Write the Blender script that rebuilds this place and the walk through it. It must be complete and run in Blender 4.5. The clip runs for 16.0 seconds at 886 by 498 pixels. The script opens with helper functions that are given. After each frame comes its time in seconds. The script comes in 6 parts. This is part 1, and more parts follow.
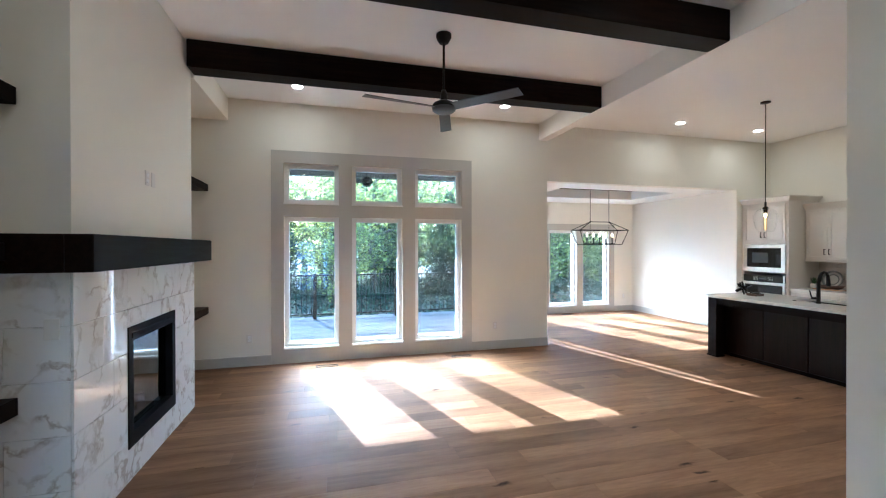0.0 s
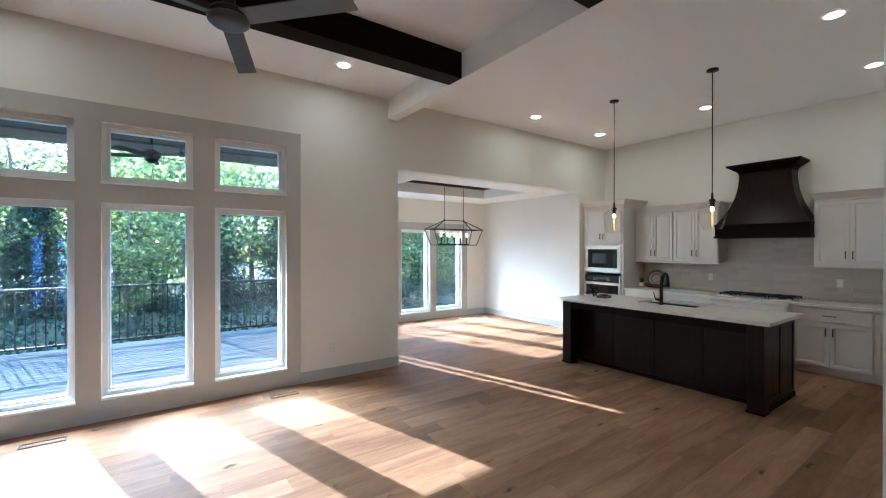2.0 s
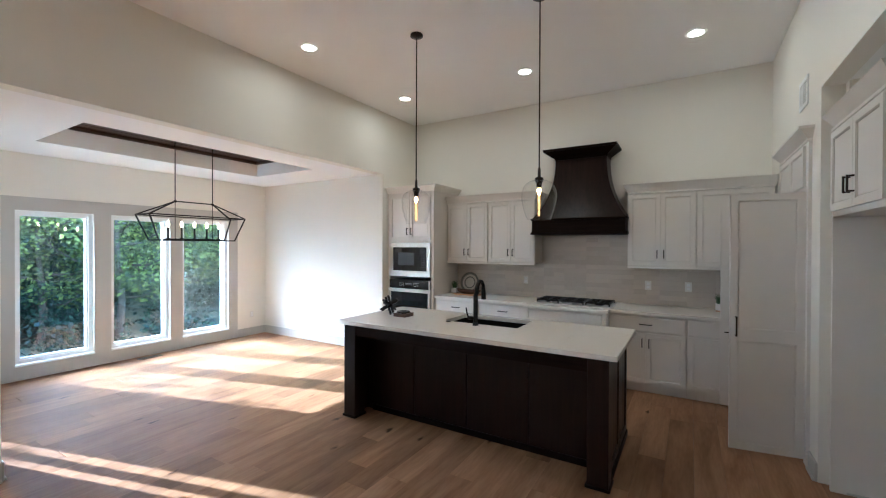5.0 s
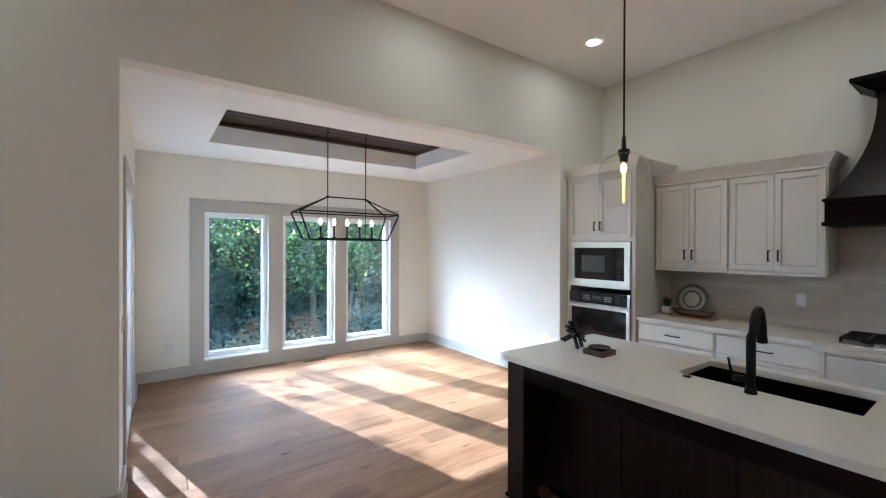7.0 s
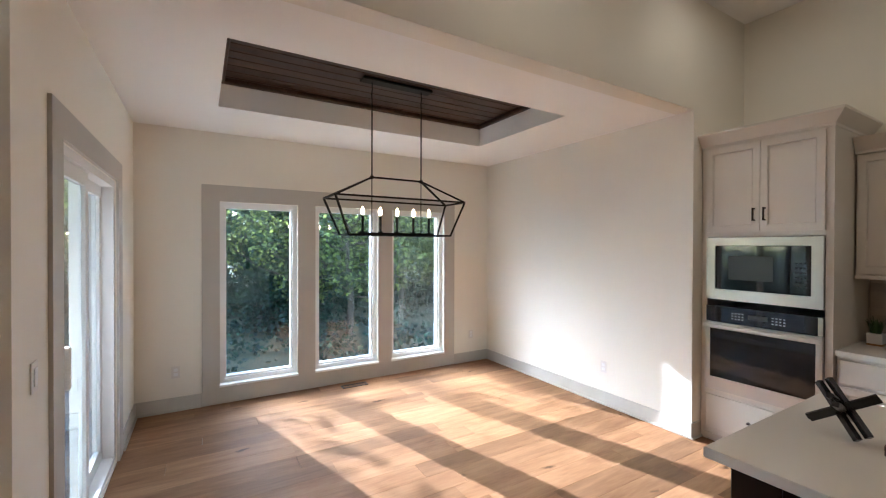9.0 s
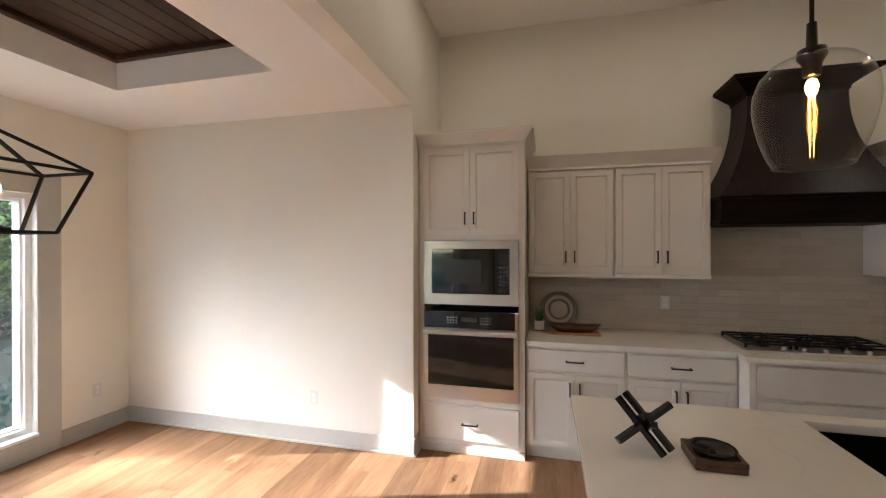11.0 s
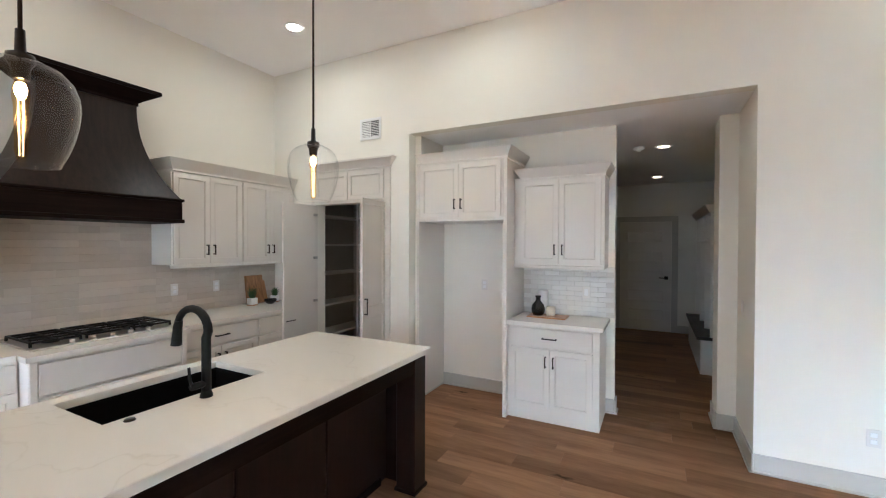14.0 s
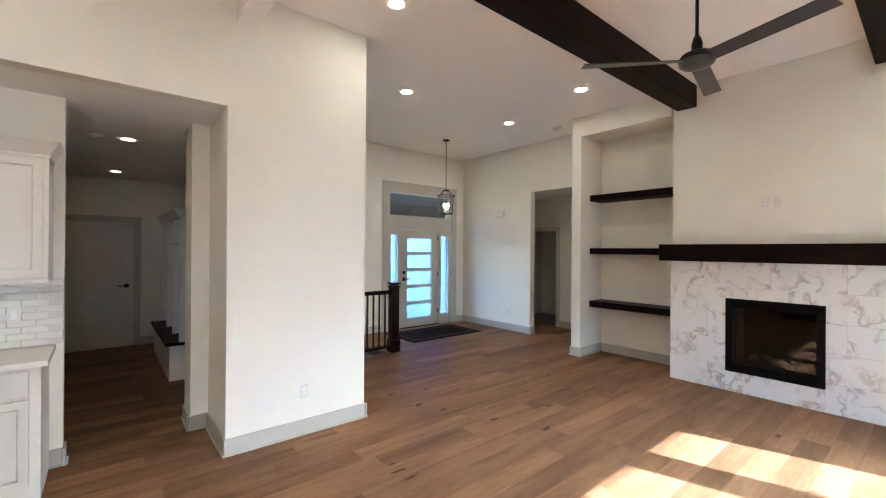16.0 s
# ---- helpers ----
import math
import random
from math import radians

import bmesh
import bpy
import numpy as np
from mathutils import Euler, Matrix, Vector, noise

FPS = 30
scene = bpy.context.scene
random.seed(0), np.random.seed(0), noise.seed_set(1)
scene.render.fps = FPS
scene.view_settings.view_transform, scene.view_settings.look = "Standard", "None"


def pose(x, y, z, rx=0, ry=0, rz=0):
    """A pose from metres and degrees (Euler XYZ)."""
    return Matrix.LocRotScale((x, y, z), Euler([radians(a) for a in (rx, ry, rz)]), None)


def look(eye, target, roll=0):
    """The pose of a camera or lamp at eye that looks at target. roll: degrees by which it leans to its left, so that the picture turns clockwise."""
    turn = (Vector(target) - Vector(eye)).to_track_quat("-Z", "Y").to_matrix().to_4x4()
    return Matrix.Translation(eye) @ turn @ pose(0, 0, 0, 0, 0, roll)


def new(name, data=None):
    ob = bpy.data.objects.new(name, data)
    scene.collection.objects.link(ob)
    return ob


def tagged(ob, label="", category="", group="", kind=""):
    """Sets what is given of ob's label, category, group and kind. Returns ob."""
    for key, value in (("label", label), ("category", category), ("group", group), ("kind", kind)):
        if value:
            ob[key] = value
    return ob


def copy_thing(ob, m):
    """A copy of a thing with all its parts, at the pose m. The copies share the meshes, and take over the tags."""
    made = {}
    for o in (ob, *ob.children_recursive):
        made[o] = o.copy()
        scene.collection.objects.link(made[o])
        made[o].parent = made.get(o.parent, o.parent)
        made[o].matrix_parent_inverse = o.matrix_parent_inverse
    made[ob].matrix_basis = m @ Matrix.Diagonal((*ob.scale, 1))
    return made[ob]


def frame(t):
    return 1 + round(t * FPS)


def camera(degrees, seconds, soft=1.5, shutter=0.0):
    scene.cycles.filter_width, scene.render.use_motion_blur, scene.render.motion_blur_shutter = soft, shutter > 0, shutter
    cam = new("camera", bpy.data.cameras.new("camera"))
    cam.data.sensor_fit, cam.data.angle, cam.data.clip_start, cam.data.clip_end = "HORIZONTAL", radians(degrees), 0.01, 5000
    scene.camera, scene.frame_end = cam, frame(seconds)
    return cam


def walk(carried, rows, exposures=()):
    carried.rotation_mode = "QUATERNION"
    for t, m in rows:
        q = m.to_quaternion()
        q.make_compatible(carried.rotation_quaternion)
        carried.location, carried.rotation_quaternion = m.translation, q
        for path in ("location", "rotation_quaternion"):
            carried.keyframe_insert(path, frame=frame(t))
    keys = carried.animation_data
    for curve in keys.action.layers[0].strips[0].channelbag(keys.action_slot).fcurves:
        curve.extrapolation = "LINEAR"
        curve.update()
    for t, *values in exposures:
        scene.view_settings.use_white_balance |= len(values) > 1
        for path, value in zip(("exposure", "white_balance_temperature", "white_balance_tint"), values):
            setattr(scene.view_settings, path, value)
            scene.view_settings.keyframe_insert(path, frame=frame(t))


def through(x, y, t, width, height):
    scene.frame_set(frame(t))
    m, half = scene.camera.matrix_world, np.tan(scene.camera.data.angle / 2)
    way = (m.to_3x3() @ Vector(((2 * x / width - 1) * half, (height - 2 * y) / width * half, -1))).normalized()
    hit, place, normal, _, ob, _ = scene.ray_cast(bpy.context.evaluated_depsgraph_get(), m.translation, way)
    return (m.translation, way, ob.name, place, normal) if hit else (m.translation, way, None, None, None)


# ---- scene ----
cam = camera(94.5, 16.0, 1.15)
PATH = [
    (0, (0.115, 0.076, 1.658), (0.634, 2.007, 1.65), -0.1),
    (0.5, (0.23, 0.331, 1.65), (0.739, 2.265, 1.637), -0.1),
    (1, (0.398, 0.592, 1.646), (1.017, 2.494, 1.633), -0.1),
    (1.5, (0.564, 0.91, 1.667), (1.417, 2.719, 1.654), 0.0),
    (2, (0.795, 1.224, 1.662), (1.951, 2.857, 1.656), 0.0),
    (2.5, (1.059, 1.49, 1.647), (2.507, 2.87, 1.653), 0.3),
    (3, (1.365, 1.676, 1.639), (3.036, 2.776, 1.659), 0.4),
    (5.5, (3.106, 2.392, 1.655), (4.818, 3.425, 1.641), 0.2),
    (6, (3.397, 2.599, 1.641), (4.964, 3.841, 1.632), 0.2),
    (6.5, (3.619, 2.856, 1.627), (4.99, 4.313, 1.623), 0.2),
    (7, (3.778, 3.16, 1.63), (4.938, 4.789, 1.623), 0.2),
    (7.5, (3.911, 3.456, 1.632), (4.88, 5.206, 1.617), 0.1),
    (8, (3.967, 3.76, 1.617), (4.815, 5.571, 1.596), 0.1),
    (10.5, (4.579, 5.198, 1.643), (6.318, 6.186, 1.644), -0.0),
    (11, (4.656, 5.301, 1.637), (6.596, 5.79, 1.635), -0.1),
    (11.5, (4.602, 5.322, 1.616), (6.602, 5.316, 1.599), -0.0),
    (12, (4.446, 5.362, 1.617), (6.394, 4.912, 1.579), 0.0),
    (12.5, (4.361, 5.428, 1.628), (6.178, 4.593, 1.58), 0.1),
    (13, (4.318, 5.459, 1.622), (5.945, 4.297, 1.575), 0.1),
    (13.5, (4.326, 5.314, 1.624), (5.666, 3.829, 1.586), 0.2),
    (14, (4.323, 5.078, 1.634), (5.241, 3.302, 1.608), 0.2),
    (14.5, (4.366, 4.886, 1.65), (4.728, 2.919, 1.633), 0.2),
    (15, (4.368, 4.811, 1.654), (4.1, 2.829, 1.644), 0.3),
    (15.5, (4.373, 4.908, 1.651), (3.528, 3.096, 1.646), 0.5),
    (16, (4.433, 5.033, 1.647), (3.156, 3.494, 1.65), 0.4),
]
EXPOSURES = [(0, 4.78, 4930, 4), (1.5, 4.53, 4800, 3), (2, 4.43, 4800, 3), (3, 4.38, 4800, 3), (5.5, 4.63, 4900, 4), (6.5, 4.48, 4850, 3), (7.5, 4.13, 4800, 3), (8, 4.05, 4800, 3), (10.5, 3.73, 7050, 21), (11, 3.93, 6050, 12), (11.5, 4.03, 5000, 4), (12, 4.13, 4950, 4), (12.5, 4.48, 4950, 5), (13.5, 5.0, 5050, 6), (14, 5.18, 5120, 6), (14.5, 5.15, 5470, 8), (15.5, 5.13, 5770, 9), (16, 5.26, 5450, 7)]
walk(cam, [(t, look(eye, target, roll)) for t, eye, target, roll in PATH], EXPOSURES)

# ---- daylight ----
SUN_WAY = Vector((0.295, -1.0, -0.51)).normalized()
world = bpy.data.worlds.new("sky")
scene.world = world
world.use_nodes = True
wn = world.node_tree.nodes
sky = wn.new("ShaderNodeTexSky")
sky.sky_type, sky.sun_disc = "NISHITA", False
sky.sun_elevation = math.asin(-SUN_WAY.z)
sky.sun_rotation = math.atan2(-SUN_WAY.x, -SUN_WAY.y)
sky.air_density, sky.dust_density = 1.0, 0.25
world.node_tree.links.new(sky.outputs[0], wn["Background"].inputs[0])
wn["Background"].inputs[1].default_value = 0.15
sun_data = bpy.data.lights.new("sun", "SUN")
sun_data.energy, sun_data.angle, sun_data.color = 1.1, radians(0.55), (1.0, 0.98, 0.96)
sun = new("sun", sun_data)
sun.matrix_world = look((-10, 30, 20), Vector((-10, 30, 20)) + SUN_WAY)

CEIL, HEAD = 3.73, 2.775          # tall ceiling; dining and alcove ceiling
LAMP = 6.0                      # recessed lamps' radiance


# ---- materials ----
def material(name, color, rough=0.5, metal=0.0, grain=0.0, scale=40.0, bump=0.0, stain=0.0, spec=0.5, vary=0.0, coat=0.0):
    """Painted, metal and plastic surfaces: two noises for grain and stains, a fine bump, and a little change from piece to piece."""
    m = bpy.data.materials.new(name)
    m.use_nodes = True
    n, l = m.node_tree.nodes, m.node_tree.links
    b = n["Principled BSDF"]
    b.inputs["Base Color"].default_value = (*color, 1)
    b.inputs["Roughness"].default_value = rough
    b.inputs["Metallic"].default_value = metal
    b.inputs["Specular IOR Level"].default_value = spec
    b.inputs["Coat Weight"].default_value = coat
    geo = n.new("ShaderNodeNewGeometry")
    fine, broad = n.new("ShaderNodeTexNoise"), n.new("ShaderNodeTexNoise")
    fine.inputs["Scale"].default_value, fine.inputs["Detail"].default_value = scale, 4
    broad.inputs["Scale"].default_value, broad.inputs["Detail"].default_value = 1.3, 3
    l.new(geo.outputs["Position"], fine.inputs["Vector"])
    l.new(geo.outputs["Position"], broad.inputs["Vector"])
    hsv = n.new("ShaderNodeHueSaturation")
    hsv.inputs["Color"].default_value = (*color, 1)
    total = n.new("ShaderNodeMath")
    total.operation = "MULTIPLY_ADD"
    total.inputs[1].default_value, total.inputs[2].default_value = grain, 1 - grain / 2 - stain / 2 - vary / 2
    l.new(fine.outputs[0], total.inputs[0])
    more = n.new("ShaderNodeMath")
    more.operation = "MULTIPLY_ADD"
    more.inputs[1].default_value = stain
    l.new(broad.outputs[0], more.inputs[0])
    l.new(total.outputs[0], more.inputs[2])
    info = n.new("ShaderNodeObjectInfo")
    third = n.new("ShaderNodeMath")
    third.operation = "MULTIPLY_ADD"
    third.inputs[1].default_value = vary
    l.new(info.outputs["Random"], third.inputs[0])
    l.new(more.outputs[0], third.inputs[2])
    l.new(third.outputs[0], hsv.inputs["Value"])
    l.new(hsv.outputs[0], b.inputs["Base Color"])
    rr = n.new("ShaderNodeMath")
    rr.operation = "MULTIPLY_ADD"
    rr.inputs[1].default_value, rr.inputs[2].default_value = 0.12, rough - 0.06
    l.new(broad.outputs[0], rr.inputs[0])
    l.new(rr.outputs[0], b.inputs["Roughness"])
    if bump:
        bu = n.new("ShaderNodeBump")
        bu.inputs["Strength"].default_value, bu.inputs["Distance"].default_value = bump, 0.003
        l.new(fine.outputs[0], bu.inputs["Height"])
        l.new(bu.outputs[0], b.inputs["Normal"])
    return m


def wood(name, dark, light, rough=0.4, along="X", stretch=14.0, scale=1.6, knots=0.0, piece=0.35, bump=0.15, spec=0.5):
    """Wood with grain along one axis; the tone and the figure change from board to board."""
    m = bpy.data.materials.new(name)
    m.use_nodes = True
    n, l = m.node_tree.nodes, m.node_tree.links
    b = n["Principled BSDF"]
    b.inputs["Specular IOR Level"].default_value = spec
    geo, info = n.new("ShaderNodeNewGeometry"), n.new("ShaderNodeObjectInfo")
    shift = n.new("ShaderNodeMath")
    shift.operation = "MULTIPLY_ADD"
    shift.inputs[1].default_value = 37.0
    l.new(info.outputs["Random"], shift.inputs[0])
    isle = n.new("ShaderNodeMath")
    isle.operation = "MULTIPLY"
    isle.inputs[1].default_value = 11.0
    l.new(geo.outputs["Random Per Island"], isle.inputs[0])
    l.new(isle.outputs[0], shift.inputs[2])
    moved = n.new("ShaderNodeVectorMath")
    l.new(geo.outputs["Position"], moved.inputs[0])
    l.new(shift.outputs[0], moved.inputs[1])
    mp = n.new("ShaderNodeMapping")
    mp.inputs["Scale"].default_value = [1.0 if a == along else stretch for a in "XYZ"]
    l.new(moved.outputs[0], mp.inputs["Vector"])
    g1, g2 = n.new("ShaderNodeTexNoise"), n.new("ShaderNodeTexNoise")
    g1.inputs["Scale"].default_value, g1.inputs["Detail"].default_value, g1.inputs["Distortion"].default_value = scale, 6, 0.6
    g2.inputs["Scale"].default_value, g2.inputs["Detail"].default_value = scale * 7, 3
    l.new(mp.outputs[0], g1.inputs["Vector"])
    l.new(mp.outputs[0], g2.inputs["Vector"])
    mixg = n.new("ShaderNodeMath")
    mixg.operation = "MULTIPLY_ADD"
    mixg.inputs[1].default_value = 0.35
    l.new(g2.outputs[0], mixg.inputs[0])
    l.new(g1.outputs[0], mixg.inputs[2])
    ramp = n.new("ShaderNodeValToRGB")
    ramp.color_ramp.elements[0].position, ramp.color_ramp.elements[1].position = 0.42, 0.88
    ramp.color_ramp.elements[0].color, ramp.color_ramp.elements[1].color = (*dark, 1), (*light, 1)
    l.new(mixg.outputs[0], ramp.inputs[0])
    hsv = n.new("ShaderNodeHueSaturation")
    tone = n.new("ShaderNodeMath")
    tone.operation = "MULTIPLY_ADD"
    tone.inputs[1].default_value, tone.inputs[2].default_value = piece, 1 - piece / 2
    frac = n.new("ShaderNodeMath")
    frac.operation = "FRACT"
    l.new(shift.outputs[0], frac.inputs[0])
    l.new(frac.outputs[0], tone.inputs[0])
    l.new(tone.outputs[0], hsv.inputs["Value"])
    l.new(ramp.outputs[0], hsv.inputs["Color"])
    last = hsv.outputs[0]
    if knots:
        vo = n.new("ShaderNodeTexVoronoi")
        vo.inputs["Scale"].default_value = 1.0
        km = n.new("ShaderNodeMapping")
        km.inputs["Scale"].default_value = [1.5 if a == along else 4.5 for a in "XYZ"]
        wob = n.new("ShaderNodeTexNoise")
        wob.inputs["Scale"].default_value = 9.0
        l.new(geo.outputs["Position"], wob.inputs["Vector"])
        wv = n.new("ShaderNodeVectorMath")
        wv.operation = "MULTIPLY_ADD"
        wv.inputs[1].default_value = (0.16, 0.1, 0.0)
        l.new(wob.outputs["Color"], wv.inputs[0])
        l.new(moved.outputs[0], wv.inputs[2])
        l.new(wv.outputs[0], km.inputs["Vector"])
        l.new(km.outputs[0], vo.inputs["Vector"])
        kr = n.new("ShaderNodeValToRGB")
        kr.color_ramp.elements[0].position, kr.color_ramp.elements[1].position = 0.035, 0.11
        kr.color_ramp.elements[0].color, kr.color_ramp.elements[1].color = (knots, knots, knots, 1), (0, 0, 0, 1)
        l.new(vo.outputs["Distance"], kr.inputs[0])
        mx = n.new("ShaderNodeMix")
        mx.data_type = "RGBA"
        mx.inputs["B"].default_value = (0.035, 0.018, 0.008, 1)
        l.new(kr.outputs[0], mx.inputs["Factor"])
        l.new(last, mx.inputs["A"])
        last = mx.outputs["Result"]
    l.new(last, b.inputs["Base Color"])
    rr = n.new("ShaderNodeMath")
    rr.operation = "MULTIPLY_ADD"
    rr.inputs[1].default_value, rr.inputs[2].default_value = 0.25, rough - 0.12
    l.new(g1.outputs[0], rr.inputs[0])
    l.new(rr.outputs[0], b.inputs["Roughness"])
    bu = n.new("ShaderNodeBump")
    bu.inputs["Strength"].default_value, bu.inputs["Distance"].default_value = bump, 0.002
    l.new(mixg.outputs[0], bu.inputs["Height"])
    l.new(bu.outputs[0], b.inputs["Normal"])
    return m


def marble(name, base, vein, rough, scale, width, strength, pieces=True):
    """White stone with wandering veins; each tile takes its own cut of it."""
    m = bpy.data.materials.new(name)
    m.use_nodes = True
    n, l = m.node_tree.nodes, m.node_tree.links
    b = n["Principled BSDF"]
    b.inputs["Roughness"].default_value = rough
    geo, info = n.new("ShaderNodeNewGeometry"), n.new("ShaderNodeObjectInfo")
    moved = n.new("ShaderNodeVectorMath")
    moved.operation = "MULTIPLY_ADD"
    moved.inputs[1].default_value = (9.0, 5.0, 7.0) if pieces else (0, 0, 0)
    l.new(info.outputs["Random"], moved.inputs[0])
    l.new(geo.outputs["Position"], moved.inputs[2])
    warp, veins, cloud = (n.new("ShaderNodeTexNoise") for _ in range(3))
    warp.inputs["Scale"].default_value, warp.inputs["Detail"].default_value = scale * 0.8, 5
    wv = n.new("ShaderNodeVectorMath")
    wv.operation = "MULTIPLY_ADD"
    wv.inputs[1].default_value = (0.5, 0.5, 0.5)
    l.new(moved.outputs[0], warp.inputs["Vector"])
    l.new(warp.outputs["Color"], wv.inputs[0])
    l.new(moved.outputs[0], wv.inputs[2])
    veins.inputs["Scale"].default_value, veins.inputs["Detail"].default_value = scale, 5
    l.new(wv.outputs[0], veins.inputs["Vector"])
    off = n.new("ShaderNodeMath")
    off.operation = "SUBTRACT"
    off.inputs[1].default_value = 0.5
    l.new(veins.outputs[0], off.inputs[0])
    ab = n.new("ShaderNodeMath")
    ab.operation = "ABSOLUTE"
    l.new(off.outputs[0], ab.inputs[0])
    ramp = n.new("ShaderNodeValToRGB")
    ramp.color_ramp.elements[0].position, ramp.color_ramp.elements[1].position = 0.0, width
    ramp.color_ramp.elements[0].color, ramp.color_ramp.elements[1].color = (strength, strength, strength, 1), (0, 0, 0, 1)
    l.new(ab.outputs[0], ramp.inputs[0])
    cloud.inputs["Scale"].default_value, cloud.inputs["Detail"].default_value = scale * 0.9, 4
    l.new(moved.outputs[0], cloud.inputs["Vector"])
    cr = n.new("ShaderNodeValToRGB")
    cr.color_ramp.elements[0].position, cr.color_ramp.elements[1].position = 0.42, 0.58
    l.new(cloud.outputs[0], cr.inputs[0])
    mul = n.new("ShaderNodeMath")
    mul.operation = "MULTIPLY"
    l.new(ramp.outputs[0], mul.inputs[0])
    l.new(cr.outputs[0], mul.inputs[1])
    mx = n.new("ShaderNodeMix")
    mx.data_type = "RGBA"
    mx.inputs["A"].default_value, mx.inputs["B"].default_value = (*base, 1), (*vein, 1)
    l.new(mul.outputs[0], mx.inputs["Factor"])
    l.new(mx.outputs["Result"], b.inputs["Base Color"])
    return m


def emitter(name, color, strength):
    m = bpy.data.materials.new(name)
    m.use_nodes = True
    b = m.node_tree.nodes["Principled BSDF"]
    b.inputs["Base Color"].default_value = (*color, 1)
    b.inputs["Emission Color"].default_value = (*color, 1)
    b.inputs["Emission Strength"].default_value = strength
    return m


def glass(name, color, rough=0.0, ior=1.45):
    m = bpy.data.materials.new(name)
    m.use_nodes = True
    b = m.node_tree.nodes["Principled BSDF"]
    b.inputs["Base Color"].default_value = (*color, 1)
    b.inputs["Roughness"].default_value = rough
    b.inputs["IOR"].default_value = ior
    b.inputs["Transmission Weight"].default_value = 1.0
    return m


def thin_glass(name, tint=(0.975, 0.975, 0.97), edge=0.75, face=0.025):
    """Blown glass too thin to bend light: clear, with a sheen at its edges."""
    m = bpy.data.materials.new(name)
    m.use_nodes = True
    n, l = m.node_tree.nodes, m.node_tree.links
    n.remove(n["Principled BSDF"])
    tr, gl, fr, mx = n.new("ShaderNodeBsdfTransparent"), n.new("ShaderNodeBsdfGlossy"), n.new("ShaderNodeLayerWeight"), n.new("ShaderNodeMixShader")
    tr.inputs["Color"].default_value = (*tint, 1)
    gl.inputs["Roughness"].default_value = 0.02
    fr.inputs["Blend"].default_value = 0.5
    pw, sc = n.new("ShaderNodeMath"), n.new("ShaderNodeMath")
    pw.operation, sc.operation = "POWER", "MULTIPLY_ADD"
    pw.inputs[1].default_value, sc.inputs[1].default_value, sc.inputs[2].default_value = 3.6, edge, face
    l.new(fr.outputs["Facing"], pw.inputs[0])
    l.new(pw.outputs[0], sc.inputs[0])
    l.new(sc.outputs[0], mx.inputs[0])
    l.new(tr.outputs[0], mx.inputs[1])
    l.new(gl.outputs[0], mx.inputs[2])
    l.new(mx.outputs[0], n["Material Output"].inputs["Surface"])
    return m


WALL = material("wall_paint", (0.82, 0.785, 0.70), 0.75, grain=0.03, scale=220, bump=0.05, stain=0.03)
CEILING = material("ceiling_paint", (0.92, 0.905, 0.88), 0.85, grain=0.03, scale=160, bump=0.08, stain=0.03)
TRIM = material("greige_trim_paint", (0.50, 0.475, 0.43), 0.45, grain=0.02, scale=120, bump=0.02, stain=0.03)
VINYL = material("white_vinyl", (0.82, 0.82, 0.81), 0.35, grain=0.01, stain=0.02)
CAB = material("cabinet_paint", (0.70, 0.655, 0.59), 0.38, grain=0.02, scale=90, bump=0.02, stain=0.03)
# Pantry walls: a darker, browner tone than the cream walls.
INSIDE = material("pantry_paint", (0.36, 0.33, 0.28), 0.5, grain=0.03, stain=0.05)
DARKW = wood("espresso_wood", (0.0035, 0.0022, 0.0018), (0.012, 0.0062, 0.0045), 0.46, "X", 16, 1.8, piece=0.3, spec=0.06)
DARKY = wood("espresso_wood_lengthwise", (0.0035, 0.0022, 0.0018), (0.012, 0.0062, 0.0045), 0.46, "Y", 16, 1.8, piece=0.3, spec=0.06)
DARKZ = wood("espresso_wood_upright", (0.0070, 0.0034, 0.0024), (0.0170, 0.0076, 0.0050), 0.34, "Z", 16, 1.8, piece=0.3, spec=0.2)
TRAYW = wood("stained_ceiling_boards", (0.012, 0.006, 0.004), (0.075, 0.034, 0.018), 0.45, "X", 14, 2.2, piece=0.6)
FLOOR = wood("oak_floor", (0.172, 0.088, 0.044), (0.320, 0.182, 0.098), 0.50, "X", 7, 1.1, knots=0.95, piece=0.50, bump=0.08, spec=0.05)
DECKW = wood("weathered_deck", (0.085, 0.084, 0.084), (0.17, 0.167, 0.165), 0.9, "X", 12, 2.0, piece=0.3, spec=0.02)
BOARDW = wood("acacia_board", (0.20, 0.085, 0.03), (0.46, 0.23, 0.09), 0.4, "Z", 12, 4.0, piece=0.2)
TRAYB = wood("walnut_block", (0.035, 0.016, 0.008), (0.11, 0.05, 0.025), 0.4, "X", 12, 5.0, piece=0.2)
QUARTZ = marble("white_quartz", (0.78, 0.745, 0.685), (0.56, 0.51, 0.44), 0.14, 1.2, 0.007, 0.30, pieces=False)
TILE = marble("marble_tile", (0.80, 0.78, 0.755), (0.42, 0.36, 0.30), 0.03, 3.8, 0.050, 0.85)
TILEGROUT = material("white_grout", (0.72, 0.70, 0.67), 0.8, grain=0.1, scale=200, bump=0.1)
GROUT = material("grout", (0.62, 0.59, 0.55), 0.85, grain=0.1, scale=200, bump=0.1)
PICKET = material("glazed_beige_tile", (0.53, 0.462, 0.385), 0.16, grain=0.08, scale=22, bump=0.12, vary=0.15)
SPLASHGROUT = material("beige_grout", (0.51, 0.445, 0.37), 0.85, grain=0.1, scale=200, bump=0.1)
SUBWAY = material("white_glazed_tile", (0.74, 0.72, 0.68), 0.08, grain=0.02, scale=18, bump=0.5, vary=0.06)
